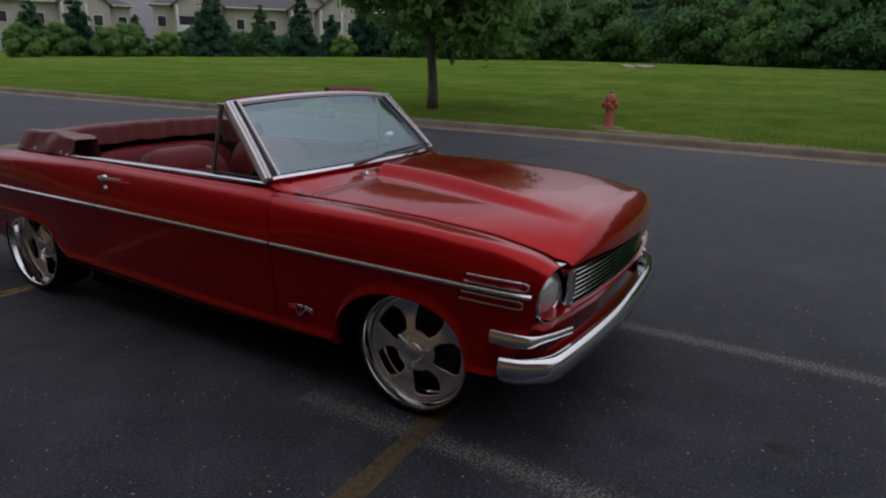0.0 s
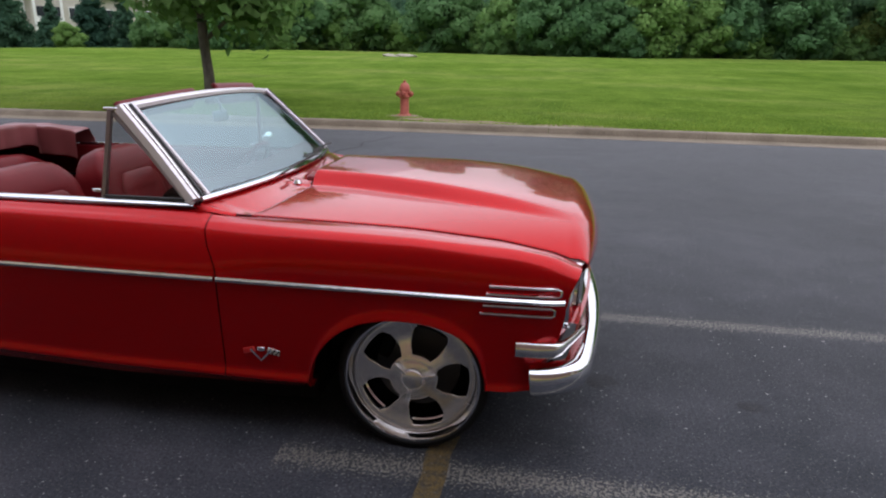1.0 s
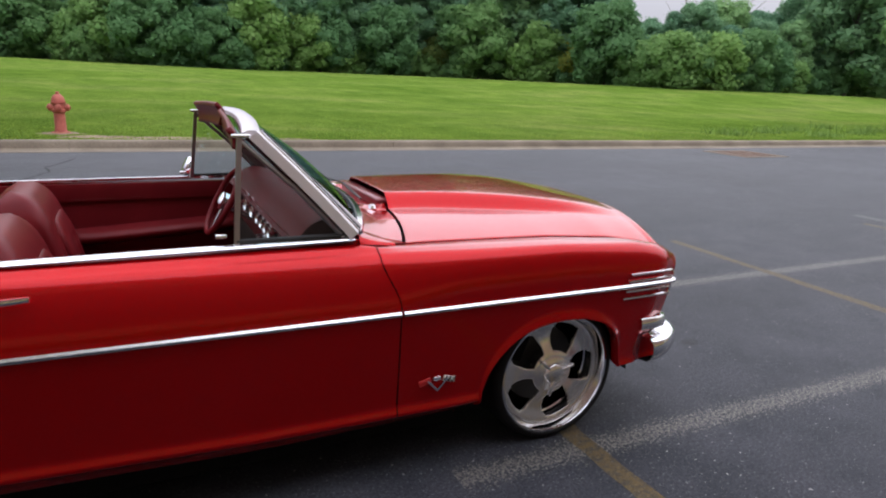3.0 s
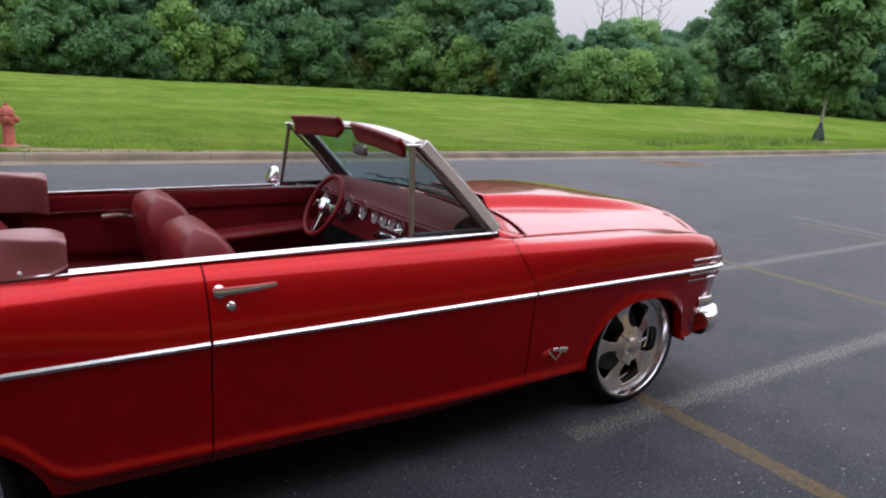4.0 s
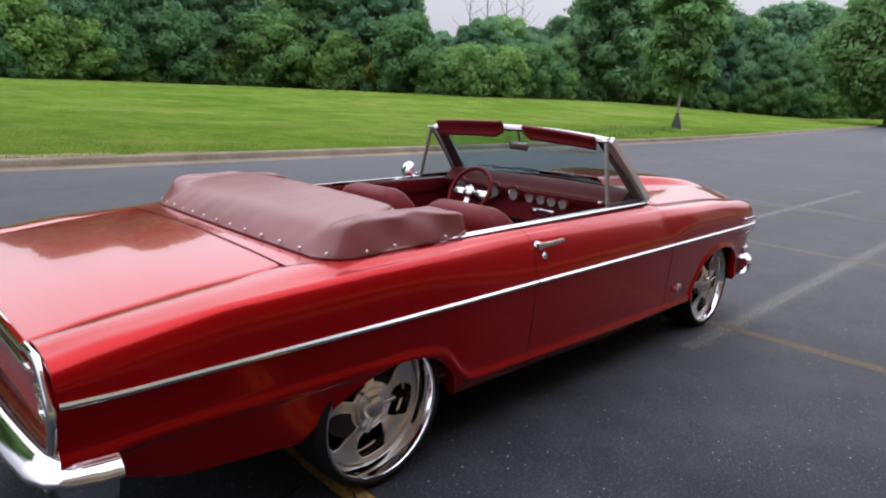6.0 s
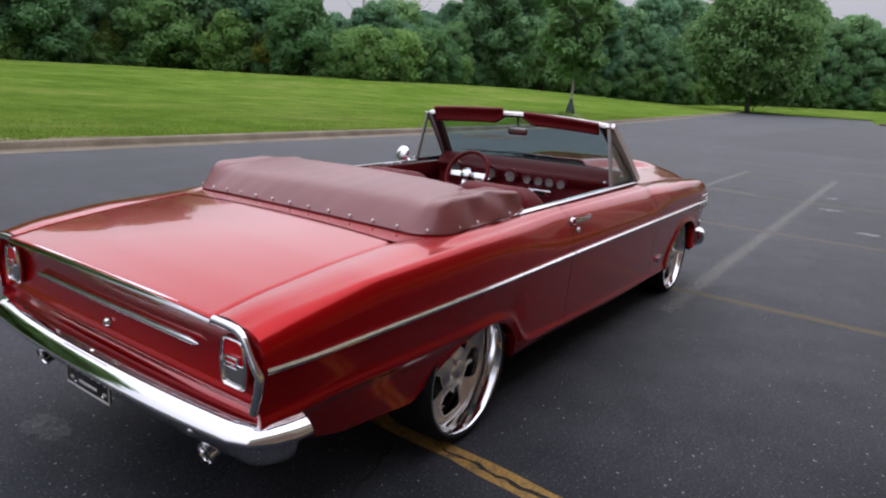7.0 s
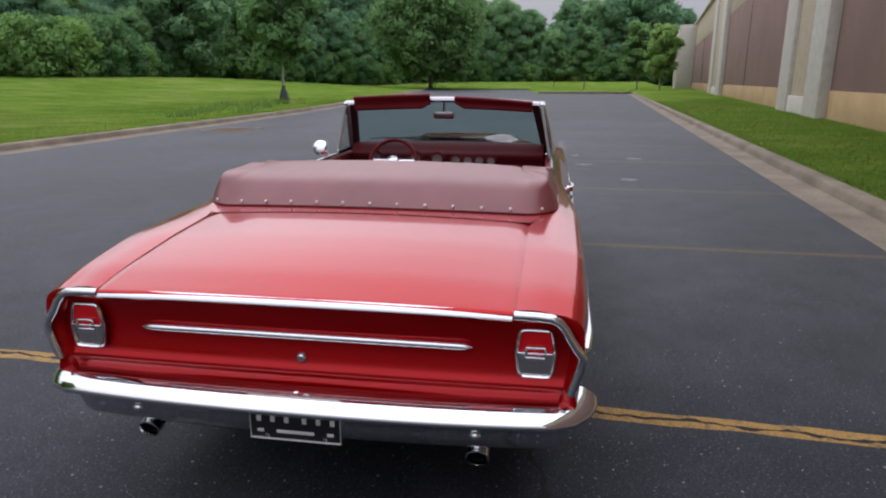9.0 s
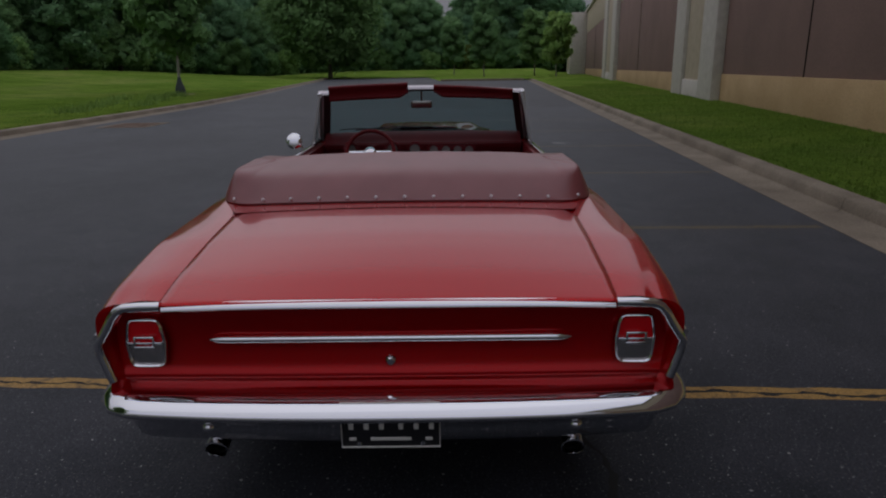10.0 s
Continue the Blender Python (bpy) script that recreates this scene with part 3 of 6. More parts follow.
def side_panel(x0, x1, name, lift=0.0, z_hi=None, lip=True):
    """Skin of the right side from x0 to x1: top edge, shoulder, flank, sill and a folded lip."""
    xs = columns(x0, x1)
    rows = []
    for x in xs:
        ys, zs = shoulder(x)
        yi, zi = seam(x)
        zb = bottom(x)
        col = [(yi + 0.0005, zi - 0.010)]
        for j in range(5):
            t = j / 5
            col.append((yi + (ys - yi) * t, zi + (zs - zi) * t + 0.006 * math.sin(math.pi * t)))
        for j in range(17):
            z = zs + (ZT - zs) * (1 - math.cos(j / 16 * math.pi / 2)) if j < 16 else ZT
            col.append((side_y(x, z), z))
        zm = min(max(crease(x), zb + 0.03), ZT - 0.07)
        stops = [ZT, zm + 0.05, max(zb + 0.004, zm - 0.035), zb]
        for (za, zz), n in zip(zip(stops, stops[1:]), (7, 14, 6)):
            for j in range(1, n + 1):
                z = za + (zz - za) * j / n
                col.append((side_y(x, z), z))
        if lip:
            y, z = col[-1]
            col += [(y - 0.012, z - 0.004), (y - 0.05, z + 0.004)]
        rows.append([(front_lean(x, z), -(y - lift), z) for y, z in col])
    m = len(rows[0])
    verts = [v for r in rows for v in r]
    faces = [(i * m + j, i * m + j + 1, (i + 1) * m + j + 1, (i + 1) * m + j) for i in range(len(rows) - 1) for j in range(m - 1)]
    me = mesh_of(name, verts, faces)
    me.set_sharp_from_angle(angle=radians(50))
    return me


GAP = 0.0025
for name, x0, x1 in (("front_fender", 0.678 + GAP, 2.0), ("door", -0.592 + GAP, 0.678 - GAP), ("quarter_panel", -2.436, -0.592 - GAP)):
    me = side_panel(x0, x1, name)
    part(name, me, paint, car)
    part(name, moved(me, MIRROR), paint, car)
for xg in (-0.592, 0.678):
    me = side_panel(xg - 0.03, xg + 0.03, "panel_gap", 0.012, lip=False)
    part("panel_gap", me, dark, car, "dark shut line")
    part("panel_gap", moved(me, MIRROR), dark, car, "dark shut line")


# hood with its raised centre
def hood_front(y):
    return 2.012 + 0.080 * (1 - (abs(y) / 0.69) ** 2.2)


def hood_rear(y):
    return 0.755 + 0.10 * (1 - (abs(y) / 0.69) ** 3)


RIDGE = 1.96


def hood_z(x, y):
    """Low crown, a raised spear that widens and fades forward, and a nose folded down at the ridge."""
    a = min(1.0, abs(y) / 0.69)
    q = min(x, RIDGE)
    _, zi = seam(min(q, 1.95))
    zc = knots(q, (0.75, 0.912), (1.1, 0.912), (1.45, 0.909), (1.7, 0.903), (1.985, 0.886))
    z = zi + (zc - zi) * (1 - a ** (2.5 + 1.2 * sstep((q - 1.2) / 0.75)))
    edge = 0.27 + 0.19 * sstep((q - 0.8) / 1.1)
    fade = 1 - min(1.0, max(0.0, (q - 1.10) / 0.88)) ** 2.2
    ramp_y = min(1.0, max(0.0, (abs(y) - edge + 0.045) / 0.065))
    z += 0.055 * fade * (1 - 0.35 * sstep(ramp_y) - 0.65 * ramp_y)
    if x > RIDGE:
        k = min(1.0, (x - RIDGE) / max(0.015, hood_front(y) - RIDGE))
        z += (0.742 - z) * (1 - math.sqrt(max(0.0, 1 - k * k)))
    return z


def hood_pt(u, v):
    y = -0.688 + 1.376 * u
    t = 1 - (1 - v) ** 1.35
    x = hood_rear(y) + (hood_front(y) - hood_rear(y)) * t
    y *= (seam(x)[0] - 0.002) / 0.688
    return (x, y, hood_z(x, y))


gutter = grid(lambda u, v: (0.80 + 1.18 * u, -(seam(0.80 + 1.18 * u)[0] - 0.02 + 0.04 * v), seam(0.80 + 1.18 * u)[1] - 0.006), 40, 2, "hood_gutter")
part("hood_gutter", gutter, maroon_dash, car, "dark shut line")
part("hood_gutter", moved(gutter, MIRROR), maroon_dash, car, "dark shut line")
solid(part("hood", grid(hood_pt, 110, 90, "hood"), paint, car, "red hood with a raised cowl scoop"), 0.004)
part("hood_lip", grid(lambda u, v: (hood_front(-0.688 + 1.376 * u) - 0.002 - 0.03 * v, -0.688 + 1.376 * u,
                                    hood_z(hood_front(-0.688 + 1.376 * u), -0.688 + 1.376 * u) - 0.004 - 0.03 * v), 60, 3), paint, car)


# cowl between the hood and the windscreen
def ws_base(y):
    k = 1 - (abs(y) / 0.73) ** 2.2
    return Vector((0.560 + 0.135 * k, y, 0.926 + 0.022 * k))


def ws_top(y):
    k = 1 - (abs(y) / 0.655) ** 2.0
    return Vector((0.250 + 0.055 * k, y, 1.243 + 0.030 * k))


def cowl_pt(u, v):
    y = -0.718 + 1.436 * u
    a = ws_base(max(-0.73, min(0.73, y))) + Vector((0.004, 0, -0.012))
    if abs(y) > 0.69:
        bx = min(0.78, max(0.655, 0.78 - (abs(y) - 0.692) * 2.9))
        b = Vector((bx, y, seam(bx)[1] + 0.002))
    else:
        b = Vector((hood_rear(y) - 0.010, y, hood_z(hood_rear(y), y) - (0.056 if abs(y) < 0.26 else 0.004)))
    p = a.lerp(b, v)
    p.y = y
    p.z -= 0.006 * math.sin(math.pi * v)
    return p


part("cowl", grid(cowl_pt, 60, 10, "cowl"), paint, car, "red cowl panel below the windscreen")
# the shade behind the scoop is put into this solid block's dark maroon
part("scoop_mouth_shade", block((0.060, 0.500, 0.040), (0.838, 0, 0.924), 0.012, 3), maroon_dash, car, "dark red block for the shaded mouth behind the raised scoop")


def cowl_flank(u, v):
    """Leads the cowl's end down to the fender's top."""
    p = cowl_pt(0, v)
    q = Vector((p.x, -seam(p.x)[0] - 0.012, seam(p.x)[1] - 0.004))
    r = p.lerp(q, u)
    r.z += 0.006 * math.sin(math.pi * u)
    return r


for me in (grid(cowl_flank, 6, 10, "cowl_end"),):
    part("cowl_end", me, paint, car)
    part("cowl_end", moved(me, MIRROR), paint, car)
part("cowl_gap", grid(lambda u, v: (hood_rear(-0.69 + 1.38 * u) - 0.02 + 0.05 * v, -0.69 + 1.38 * u, hood_z(hood_rear(-0.69 + 1.38 * u), -0.69 + 1.38 * u) - 0.062), 40, 2), dark, car, "dark slot behind the hood")


# deck, trunk lid and tail
def deck_z(x, y):
    _, zi = seam(max(x, -2.455))
    return zi + 0.017 * (1 - 0.6 * sstep((-x - 2.1) / 0.36)) * (1 - (abs(y) / 0.63) ** 2)


def lid_pt(u, v):
    x = -1.70 - 0.755 * v
    lim = (seam(x)[0] - 0.0025) * (1 if v > 0.08 else 0.93 + 0.07 * (v / 0.08) ** 0.5)
    y = (-1 + 2 * u) * lim
    z = deck_z(x, y)
    if v > 0.94:
        z -= 0.003 * ((v - 0.94) / 0.06) ** 2
    return (x, y, z)


solid(part("trunk_lid", grid(lid_pt, 50, 50, "trunk_lid"), paint, car, "broad red trunk lid"), 0.008)
part("tulip_panel", grid(lambda u, v: (-1.40 - 0.2985 * v, (-1 + 2 * u) * (0.735 - 0.085 * v ** 2), deck_z(-1.40 - 0.2985 * v, min(0.63, abs(-1 + 2 * u) * (0.735 - 0.085 * v ** 2))) + 0.001), 40, 8), paint, car)
part("lid_gap", grid(lambda u, v: (-1.66 - 0.79 * v, (-1 + 2 * u) * 0.675, deck_z(-1.66 - 0.79 * v, min(0.63, abs(-1 + 2 * u) * 0.675)) - 0.006), 30, 20), paint, car, "narrow shut line")


def tail_x(y, z):
    """The tail panel: hollowed between the top trim and a lower lip."""
    bow = 0.025 * (abs(y) / 0.8) ** 2.5
    t = (z - 0.50) / 0.28
    hollow = 0.020 * math.sin(math.pi * min(1, max(0, (z - 0.565) / 0.2)))
    lip_ = 0.012 * math.exp(-((z - 0.548) / 0.014) ** 2)
    return -2.418 - 0.022 * t + bow * 0.4 + hollow - lip_


def tail_half(z):
    return knots(z, (0.46, 0.755), (0.54, 0.770), (0.657, 0.795), (0.72, 0.775), (0.78, 0.715))


def tail_pt(u, v):
    z = 0.462 + 0.315 * v
    y = (-1 + 2 * u) * tail_half(z)
    return (tail_x(y, z), y, z)


part("tail_panel", grid(tail_pt, 60, 40, "tail_panel"), paint, car, "red tail panel with a hollowed centre")
for s in (1, -1):
    part("tail_corner", grid(lambda u, v: (tail_x(tail_half(0.478 + 0.292 * v), 0.478 + 0.292 * v) * (1 - u) + (-2.436) * u + 0.006 * math.sin(math.pi * u) * -1,
                                           s * (tail_half(0.478 + 0.292 * v) * (1 - u) + side_y(-2.436, 0.478 + 0.292 * v) * u), 0.478 + 0.292 * v), 6, 24), paint, car)

# chrome trim
SEC = [(-0.006, -0.011), (0.004, -0.010), (0.010, -0.004), (0.011, 0.003), (0.005, 0.010), (-0.006, 0.011)]


def both(name, me, mat, label=""):
    part(name, me, mat, car, label)
    part(name, moved(me, MIRROR), mat, car, label)


def side_path(x0, x1, z0, z1, n=40, off=0.004):
    return [(x0 + (x1 - x0) * i / n, -side_y(x0 + (x1 - x0) * i / n, z0 + (z1 - z0) * i / n) - off, z0 + (z1 - z0) * i / n) for i in range(n + 1)]


for a, b in ((0.683, 1.93), (-0.588, 0.673), (-2.43, -0.597)):
    both("side_moulding", sweep(side_path(a, b, 0.671 - 0.004 * (a + 2.4) / 2.2 * 0.9, 0.671 - 0.004 * (b + 2.4) / 2.2 * 0.9), SEC, name="side_moulding"), chrome_soft, "bright side moulding")
for zt, zb, xa, xb in ((0.712, 0.684, 1.675, 1.918), (0.642, 0.612, 1.655, 1.900)):
    p = side_path(xa, xb - 0.012, zt, zt, 14) + [(xb, -side_y(xb, zt) - 0.004, zt - 0.005), (xb, -side_y(xb, zb) - 0.004, zb + 0.005)] + side_path(xb - 0.012, xa - 0.01, zb, zb, 14)
    both("fender_ornament", tube(p, 0.0055, 8, up=(0, 1, 0)), chrome, "chrome hairpin fender ornament")
belt = [(-1.02 + 1.57 * i / 30, -0.745, 0.897 + 0.004 * math.sin(i / 30 * 3.1) + (0.012 * (i / 30) ** 2)) for i in range(31)]
for seg in (belt[:9], belt[8:]):
    both("belt_moulding", sweep(seg, [(-0.022, -0.010), (-0.022, 0.003), (-0.014, 0.005), (0.004, 0.001), (0.008, -0.004), (0.007, -0.008)], name="belt_moulding"), chrome, "bright belt moulding")
tail_top = [(tail_x(y, 0.772) - 0.010, y, 0.778 - 0.008 * (abs(y) / 0.63) ** 3) for y in [-0.626 + 1.252 * i / 30 for i in range(31)]]
TS = [(0.014, -0.013), (-0.010, -0.015), (-0.015, -0.011), (-0.014, -0.006), (-0.005, 0.004), (0.003, 0.007), (0.014, 0.007)]
part("lid_moulding", sweep(tail_top, TS, name="lid_moulding"), chrome, car, "wide chrome moulding on the trunk lid's lip")
corner = [(0.631, 0.7695), (0.69, 0.769), (0.733, 0.766), (0.755, 0.756), (0.772, 0.736), (0.785, 0.712), (0.803, 0.684), (0.822, 0.657), (0.816, 0.62), (0.804, 0.58), (0.793, 0.543)]
both("tail_moulding", sweep([(-2.446, -y, z) for y, z in corner], ring(0.0135, 12, 0.0120), up=(-1, 0, 0), name="tail_moulding"), chrome, "chrome moulding framing the tail lamp")
bar = [(tail_x(0, 0.657) - 0.008, -0.515 + 1.03 * i / 40, 0.657) for i in range(41)]
part("tail_bar", sweep(bar, ring(0.0115, 10), up=(0, 0, 1), scale=lambda t: min(1, 0.2 + 28 * min(t, 1 - t)), name="tail_bar"), chrome, car, "slim pointed chrome bar")
part("trunk_lock", moved(lathe([(0, 0.016), (0.010, 0.016), (0.016, 0.010), (0.017, 0)], 20, "x"), Matrix.Translation((tail_x(0, 0.59), 0, 0.59)) @ Matrix.Rotation(math.pi, 4, "Z")), chrome, car)


# tail lamps
def lamp_outline(k):
    pts = []
    for i in range(40):
        a = 2 * math.pi * i / 40
        c, s = math.cos(a), math.sin(a)
        y = math.copysign(abs(c) ** 0.22, c) * 0.049
        z = math.copysign(abs(s) ** 0.22, s) * 0.070
        y *= 1 + (0.10 if z < 0.01 else 0.10 - (z - 0.01) * 4.0) - (max(0, -z - 0.03) * 5)
        pts.append((y * k, z * k))
    return pts


def lamp_plate(k, depth, z0=None, z1=None):
    o = [(y, min(z1, max(z0, z)) if z0 is not None else z) for y, z in lamp_outline(k)]
    cz = sum(z for _, z in o) / 40
    verts = [(-depth, 0, cz)] + [(-depth + 0.004, y, z) for y, z in o]
    return mesh_of("lens", verts, [(0, 1 + (i + 1) % 40, 1 + i) for i in range(40)])


for s in (-1, 1):
    tl = part("tail_lamp", moved(sweep([(0, y, z) for y, z in lamp_outline(1.0)], ring(0.006, 8, 0.010), up=(1, 0, 0), closed=True), Matrix.Translation((-2.428, s * 0.693, 0.655))), chrome, car, "chrome framed tail lamp")
    at = Matrix.Translation((-2.428, s * 0.693, 0.655))
    part("red_lens", moved(lamp_plate(0.95, 0.006, 0.004, 0.07), at), lens_red, tl, "red lens")
    part("clear_lens", moved(lamp_plate(0.95, 0.004, -0.07, 0.003), at), lens_clear, tl, "clear reversing lens")
    part("lamp_bar", moved(joined([block((0.012, 0.098, 0.007), (-0.008, 0, 0.002), 0.002), block((0.014, 0.006, 0.026), (-0.009, 0.026, 0.006), 0.002), block((0.014, 0.006, 0.026), (-0.009, -0.026, 0.006), 0.002),
                                   block((0.014, 0.058, 0.006), (-0.009, 0, 0.020), 0.002), block((0.014, 0.058, 0.006), (-0.009, 0, -0.009), 0.002)]), at), chrome, tl, "chrome cross bar")
    part("lamp_window", moved(block((0.008, 0.046, 0.022), (-0.009, 0, 0.006), 0.003), at), lens_red, tl, "small red lens")


# bumpers
def rear_bumper_path(n=60):
    pts = []
    for i in range(n + 1):
        t = -1 + 2 * i / n
        a = abs(t)
        if a < 0.86:
            y = t / 0.86 * 0.72
            x = -2.455 + 0.035 * (abs(y) / 0.72) ** 2.5
        else:
            k = (a - 0.86) / 0.14
            y = math.copysign(0.72 + 0.075 * math.sin(k * math.pi / 2) ** 0.9, t)
            x = -2.42 + 0.12 * (1 - math.cos(k * math.pi / 2)) ** 1.0
        pts.append((x, y, 0))
    return pts


R_SEC = [(0.03, 0.500), (-0.018, 0.509), (-0.046, 0.503), (-0.074, 0.488), (-0.088, 0.470), (-0.087, 0.458), (-0.072, 0.447), (-0.040, 0.442), (-0.032, 0.432), (-0.026, 0.425), (-0.014, 0.390), (-0.002, 0.356), (0.010, 0.342), (0.04, 0.346)]
rb = part("rear_bumper", sweep(rear_bumper_path(), [(s, h) for s, h in R_SEC], name="rear_bumper"), chrome, car, "chrome wraparound rear bumper")
soft_edge(rb, 0.004)
for y in (-0.53, 0, 0.53):
    part("bumper_bolt", moved(lathe([(0, 0.008), (0.008, 0.007), (0.014, 0.002), (0.016, 0)], 14, "z"), Matrix.Translation((-2.475, y, 0.503)) if y == 0 else Matrix.Translation((-2.470, y, 0.405)) @ Matrix.Rotation(-1.3, 4, "Y")), chrome, rb)


def front_bumper_path(n=60):
    pts = []
    for i in range(n + 1):
        t = -1 + 2 * i / n
        a = abs(t)
        if a < 0.82:
            y = t / 0.82 * 0.765
            x = 2.066 - 0.078 * (abs(y) / 0.765) ** 2.2
            z = 0.020 - 0.035 * (abs(y) / 0.765) ** 2
        else:
            k = (a - 0.82) / 0.18
            y = math.copysign(0.765 + 0.075 * math.sin(k * math.pi / 2), t)
            x = 1.988 - 0.135 * k ** 1.2
            z = -0.015 - 0.012 * k
        pts.append((x, y, z))
    return pts


F_SEC = [(s_, h_) for s_, h_ in [(-0.03, 0.436), (0.018, 0.446), (0.040, 0.443), (0.054, 0.432), (0.061, 0.412), (0.062, 0.388), (0.055, 0.362), (0.042, 0.342), (0.022, 0.328), (-0.03, 0.322)]]
fb = part("front_bumper", sweep(front_bumper_path(), [(s, h) for s, h in F_SEC][::-1], name="front_bumper"), chrome, car, "chrome wraparound front bumper")
soft_edge(fb, 0.004)
part("front_tow_tab", block((0.012, 0.11, 0.06), (2.088, 0.02, 0.350), 0.004), plate_black, fb)
# valances
part("front_valance", grid(lambda u, v: (front_bumper_path(40)[int(round(u * 40))][0] - 0.035 - 0.05 * (1 - v) + 0.028 * v, 0.90 * front_bumper_path(40)[int(round(u * 40))][1], 0.36 + 0.205 * v), 40, 8), paint, car, "red valance behind the bumper")
part("valance_fold", grid(lambda u, v: (1.985 - 0.12 * v + 0.090 * (1 - ((-1 + 2 * u)) ** 2), (-1 + 2 * u) * 0.80, 0.567 + 0.016 * v), 40, 3), paint, car)
part("rear_valance", grid(lambda u, v: (-2.40 + 0.03 * v, (-1 + 2 * u) * 0.66, 0.39 + 0.10 * v), 20, 4), paint, car)

# headlights, grille and parking lamps
bezel_out = [(0.124 * math.copysign(abs(math.cos(a)) ** 0.8, math.cos(a)), 0.120 * math.copysign(abs(math.sin(a)) ** 0.8, math.sin(a))) for a in [2 * math.pi * i / 48 for i in range(48)]]


def bezel_mesh():
    """A deep oval rim facing +x, thicker over the brow."""
    verts, faces = [], []
    for k, (f, dx) in enumerate(((1.0, -0.05), (1.0, 0.004), (0.97, 0.014), (0.92, 0.012), (0.87, -0.006), (0.84, -0.035))):
        for y, z in bezel_out:
            brow = 0.012 * sstep((z - 0.02) / 0.08) if k in (1, 2, 3) else 0
            verts.append((dx + brow - 0.10 * max(0, -z - 0.04), y * f, z * f))
    for k in range(5):
        for i in range(48):
            j = (i + 1) % 48
            faces.append((k * 48 + i, k * 48 + j, (k + 1) * 48 + j, (k + 1) * 48 + i))
    return clean(mesh_of("bezel", verts, faces))


head_glass = material("headlight_glass", (0.62, 0.62, 0.63), 0.10, 0.45, 0.9)
for s in (-1, 1):
    at = Matrix.Translation((1.966, s * 0.712, 0.645)) @ Matrix.Rotation(s * radians(14), 4, "Z")
    hl = part("headlight", moved(bezel_mesh(), at), chrome, car, "chrome bezelled round headlight")
    lamp_at = at @ Matrix.Translation((-0.030, s * 0.022, -0.004))
    part("headlight_lens", moved(lathe([(0, 0.036), (0.03, 0.033), (0.06, 0.024), (0.078, 0.008), (0.082, 0.0)], 36, "x"), lamp_at), head_glass, hl, "clear domed lens")
    part("headlight_ring", moved(lathe([(0.081, -0.01), (0.081, 0.010), (0.087, 0.014), (0.093, 0.006), (0.093, -0.01)], 36, "x"), lamp_at), chrome, hl)
    dish = mesh_of("dish", [(-0.034, 0, 0)] + [(-0.034, y * 0.87, z * 0.87) for y, z in bezel_out], [(0, 1 + i, 1 + (i + 1) % 48) for i in range(48)])
    part("headlight_dish", moved(dish, at), chrome_soft, hl)
gr = part("grille", grid(lambda u, v: (1.970 + 0.045 * (1 - (-1 + 2 * u) ** 2), (-1 + 2 * u) * 0.62, 0.570 + 0.160 * v), 30, 4), dark, car, "dark grille with chrome bars")
for s in (-1, 1):
    part("grille_end", grid(lambda u, v: (1.992 + 0.012 * math.sin(math.pi * u), s * (0.585 + 0.055 * u), 0.576 + 0.158 * v), 6, 6), chrome_soft, gr, "bright panel beside the headlight")
part("grille_top_trim", sweep([(1.996 + 0.056 * (1 - (-1 + 2 * i / 30) ** 2), (-1 + 2 * i / 30) * 0.615, 0.731) for i in range(31)], [(-0.02, -0.005), (0.012, -0.005), (0.014, 0.004), (-0.02, 0.006)]), chrome, gr)
for k in range(7):
    z = 0.590 + k * 0.0205
    part("grille_bar", sweep([(1.988 + 0.052 * (1 - (-1 + 2 * i / 30) ** 2) + 0.002 * k, (-1 + 2 * i / 30) * 0.60, z) for i in range(31)],
                             [(-0.010, -0.003), (0.008, -0.0035), (0.010, 0), (0.008, 0.003), (-0.010, 0.003)], name="grille_bar"), chrome_soft, gr)
part("grille_surround", sweep([(1.992 + 0.056 * (1 - (-1 + 2 * i / 30) ** 2), (-1 + 2 * i / 30) * 0.615, 0.574) for i in range(31)], [(-0.02, -0.006), (0.014, -0.006), (0.016, 0.004), (-0.02, 0.006)]), chrome, gr)
for s in (-1, 1):
    pts = [(1.775, -0.858), (1.85, -0.858), (1.905, -0.848), (1.932, -0.828), (1.952, -0.79), (1.985, -0.72), (2.020, -0.63)]
    me = sweep([(x, y, 0.478) for x, y in pts], [(-0.02, -0.028), (0.009, -0.026), (0.014, -0.012), (0.012, 0.022), (0.004, 0.030), (-0.02, 0.030)], name="parking_lamp", scale=lambda t: 0.92 - 0.45 * sstep((t - 0.3) / 0.5))
    part("parking_lamp", me if s < 0 else moved(me, MIRROR), chrome_soft, car, "chrome corner parking lamp")

# exhaust tips and the plate
for s in (-1, 1):
    part("exhaust_tip", moved(lathe([(0.027, -0.25), (0.032, -0.25), (0.034, 0.0), (0.036, 0.012), (0.032, 0.014), (0.029, 0.004), (0.028, -0.02)], 28, "x"),
                              Matrix.Translation((-2.415, s * 0.532, 0.308)) @ Matrix.Rotation(math.pi, 4, "Z") @ Matrix.Rotation(0.34, 4, "Y")), chrome, car, "round chrome exhaust tip")
    part("exhaust_bore", moved(lathe([(0, -0.03), (0.0282, -0.03), (0.0282, 0.0)], 28, "x"),
                               Matrix.Translation((-2.415, s * 0.532, 0.308)) @ Matrix.Rotation(math.pi, 4, "Z") @ Matrix.Rotation(0.34, 4, "Y")), dark, car, "dark exhaust bore")
    part("exhaust_hanger", block((0.012, 0.022, 0.05), (-2.425, s * 0.532, 0.365), 0.004), chrome_soft, car)
plate = part("number_plate", block((0.006, 0.280, 0.142), (-2.500, 0, 0.430), 0.002), plate_black, car, "black number plate with pale bars")
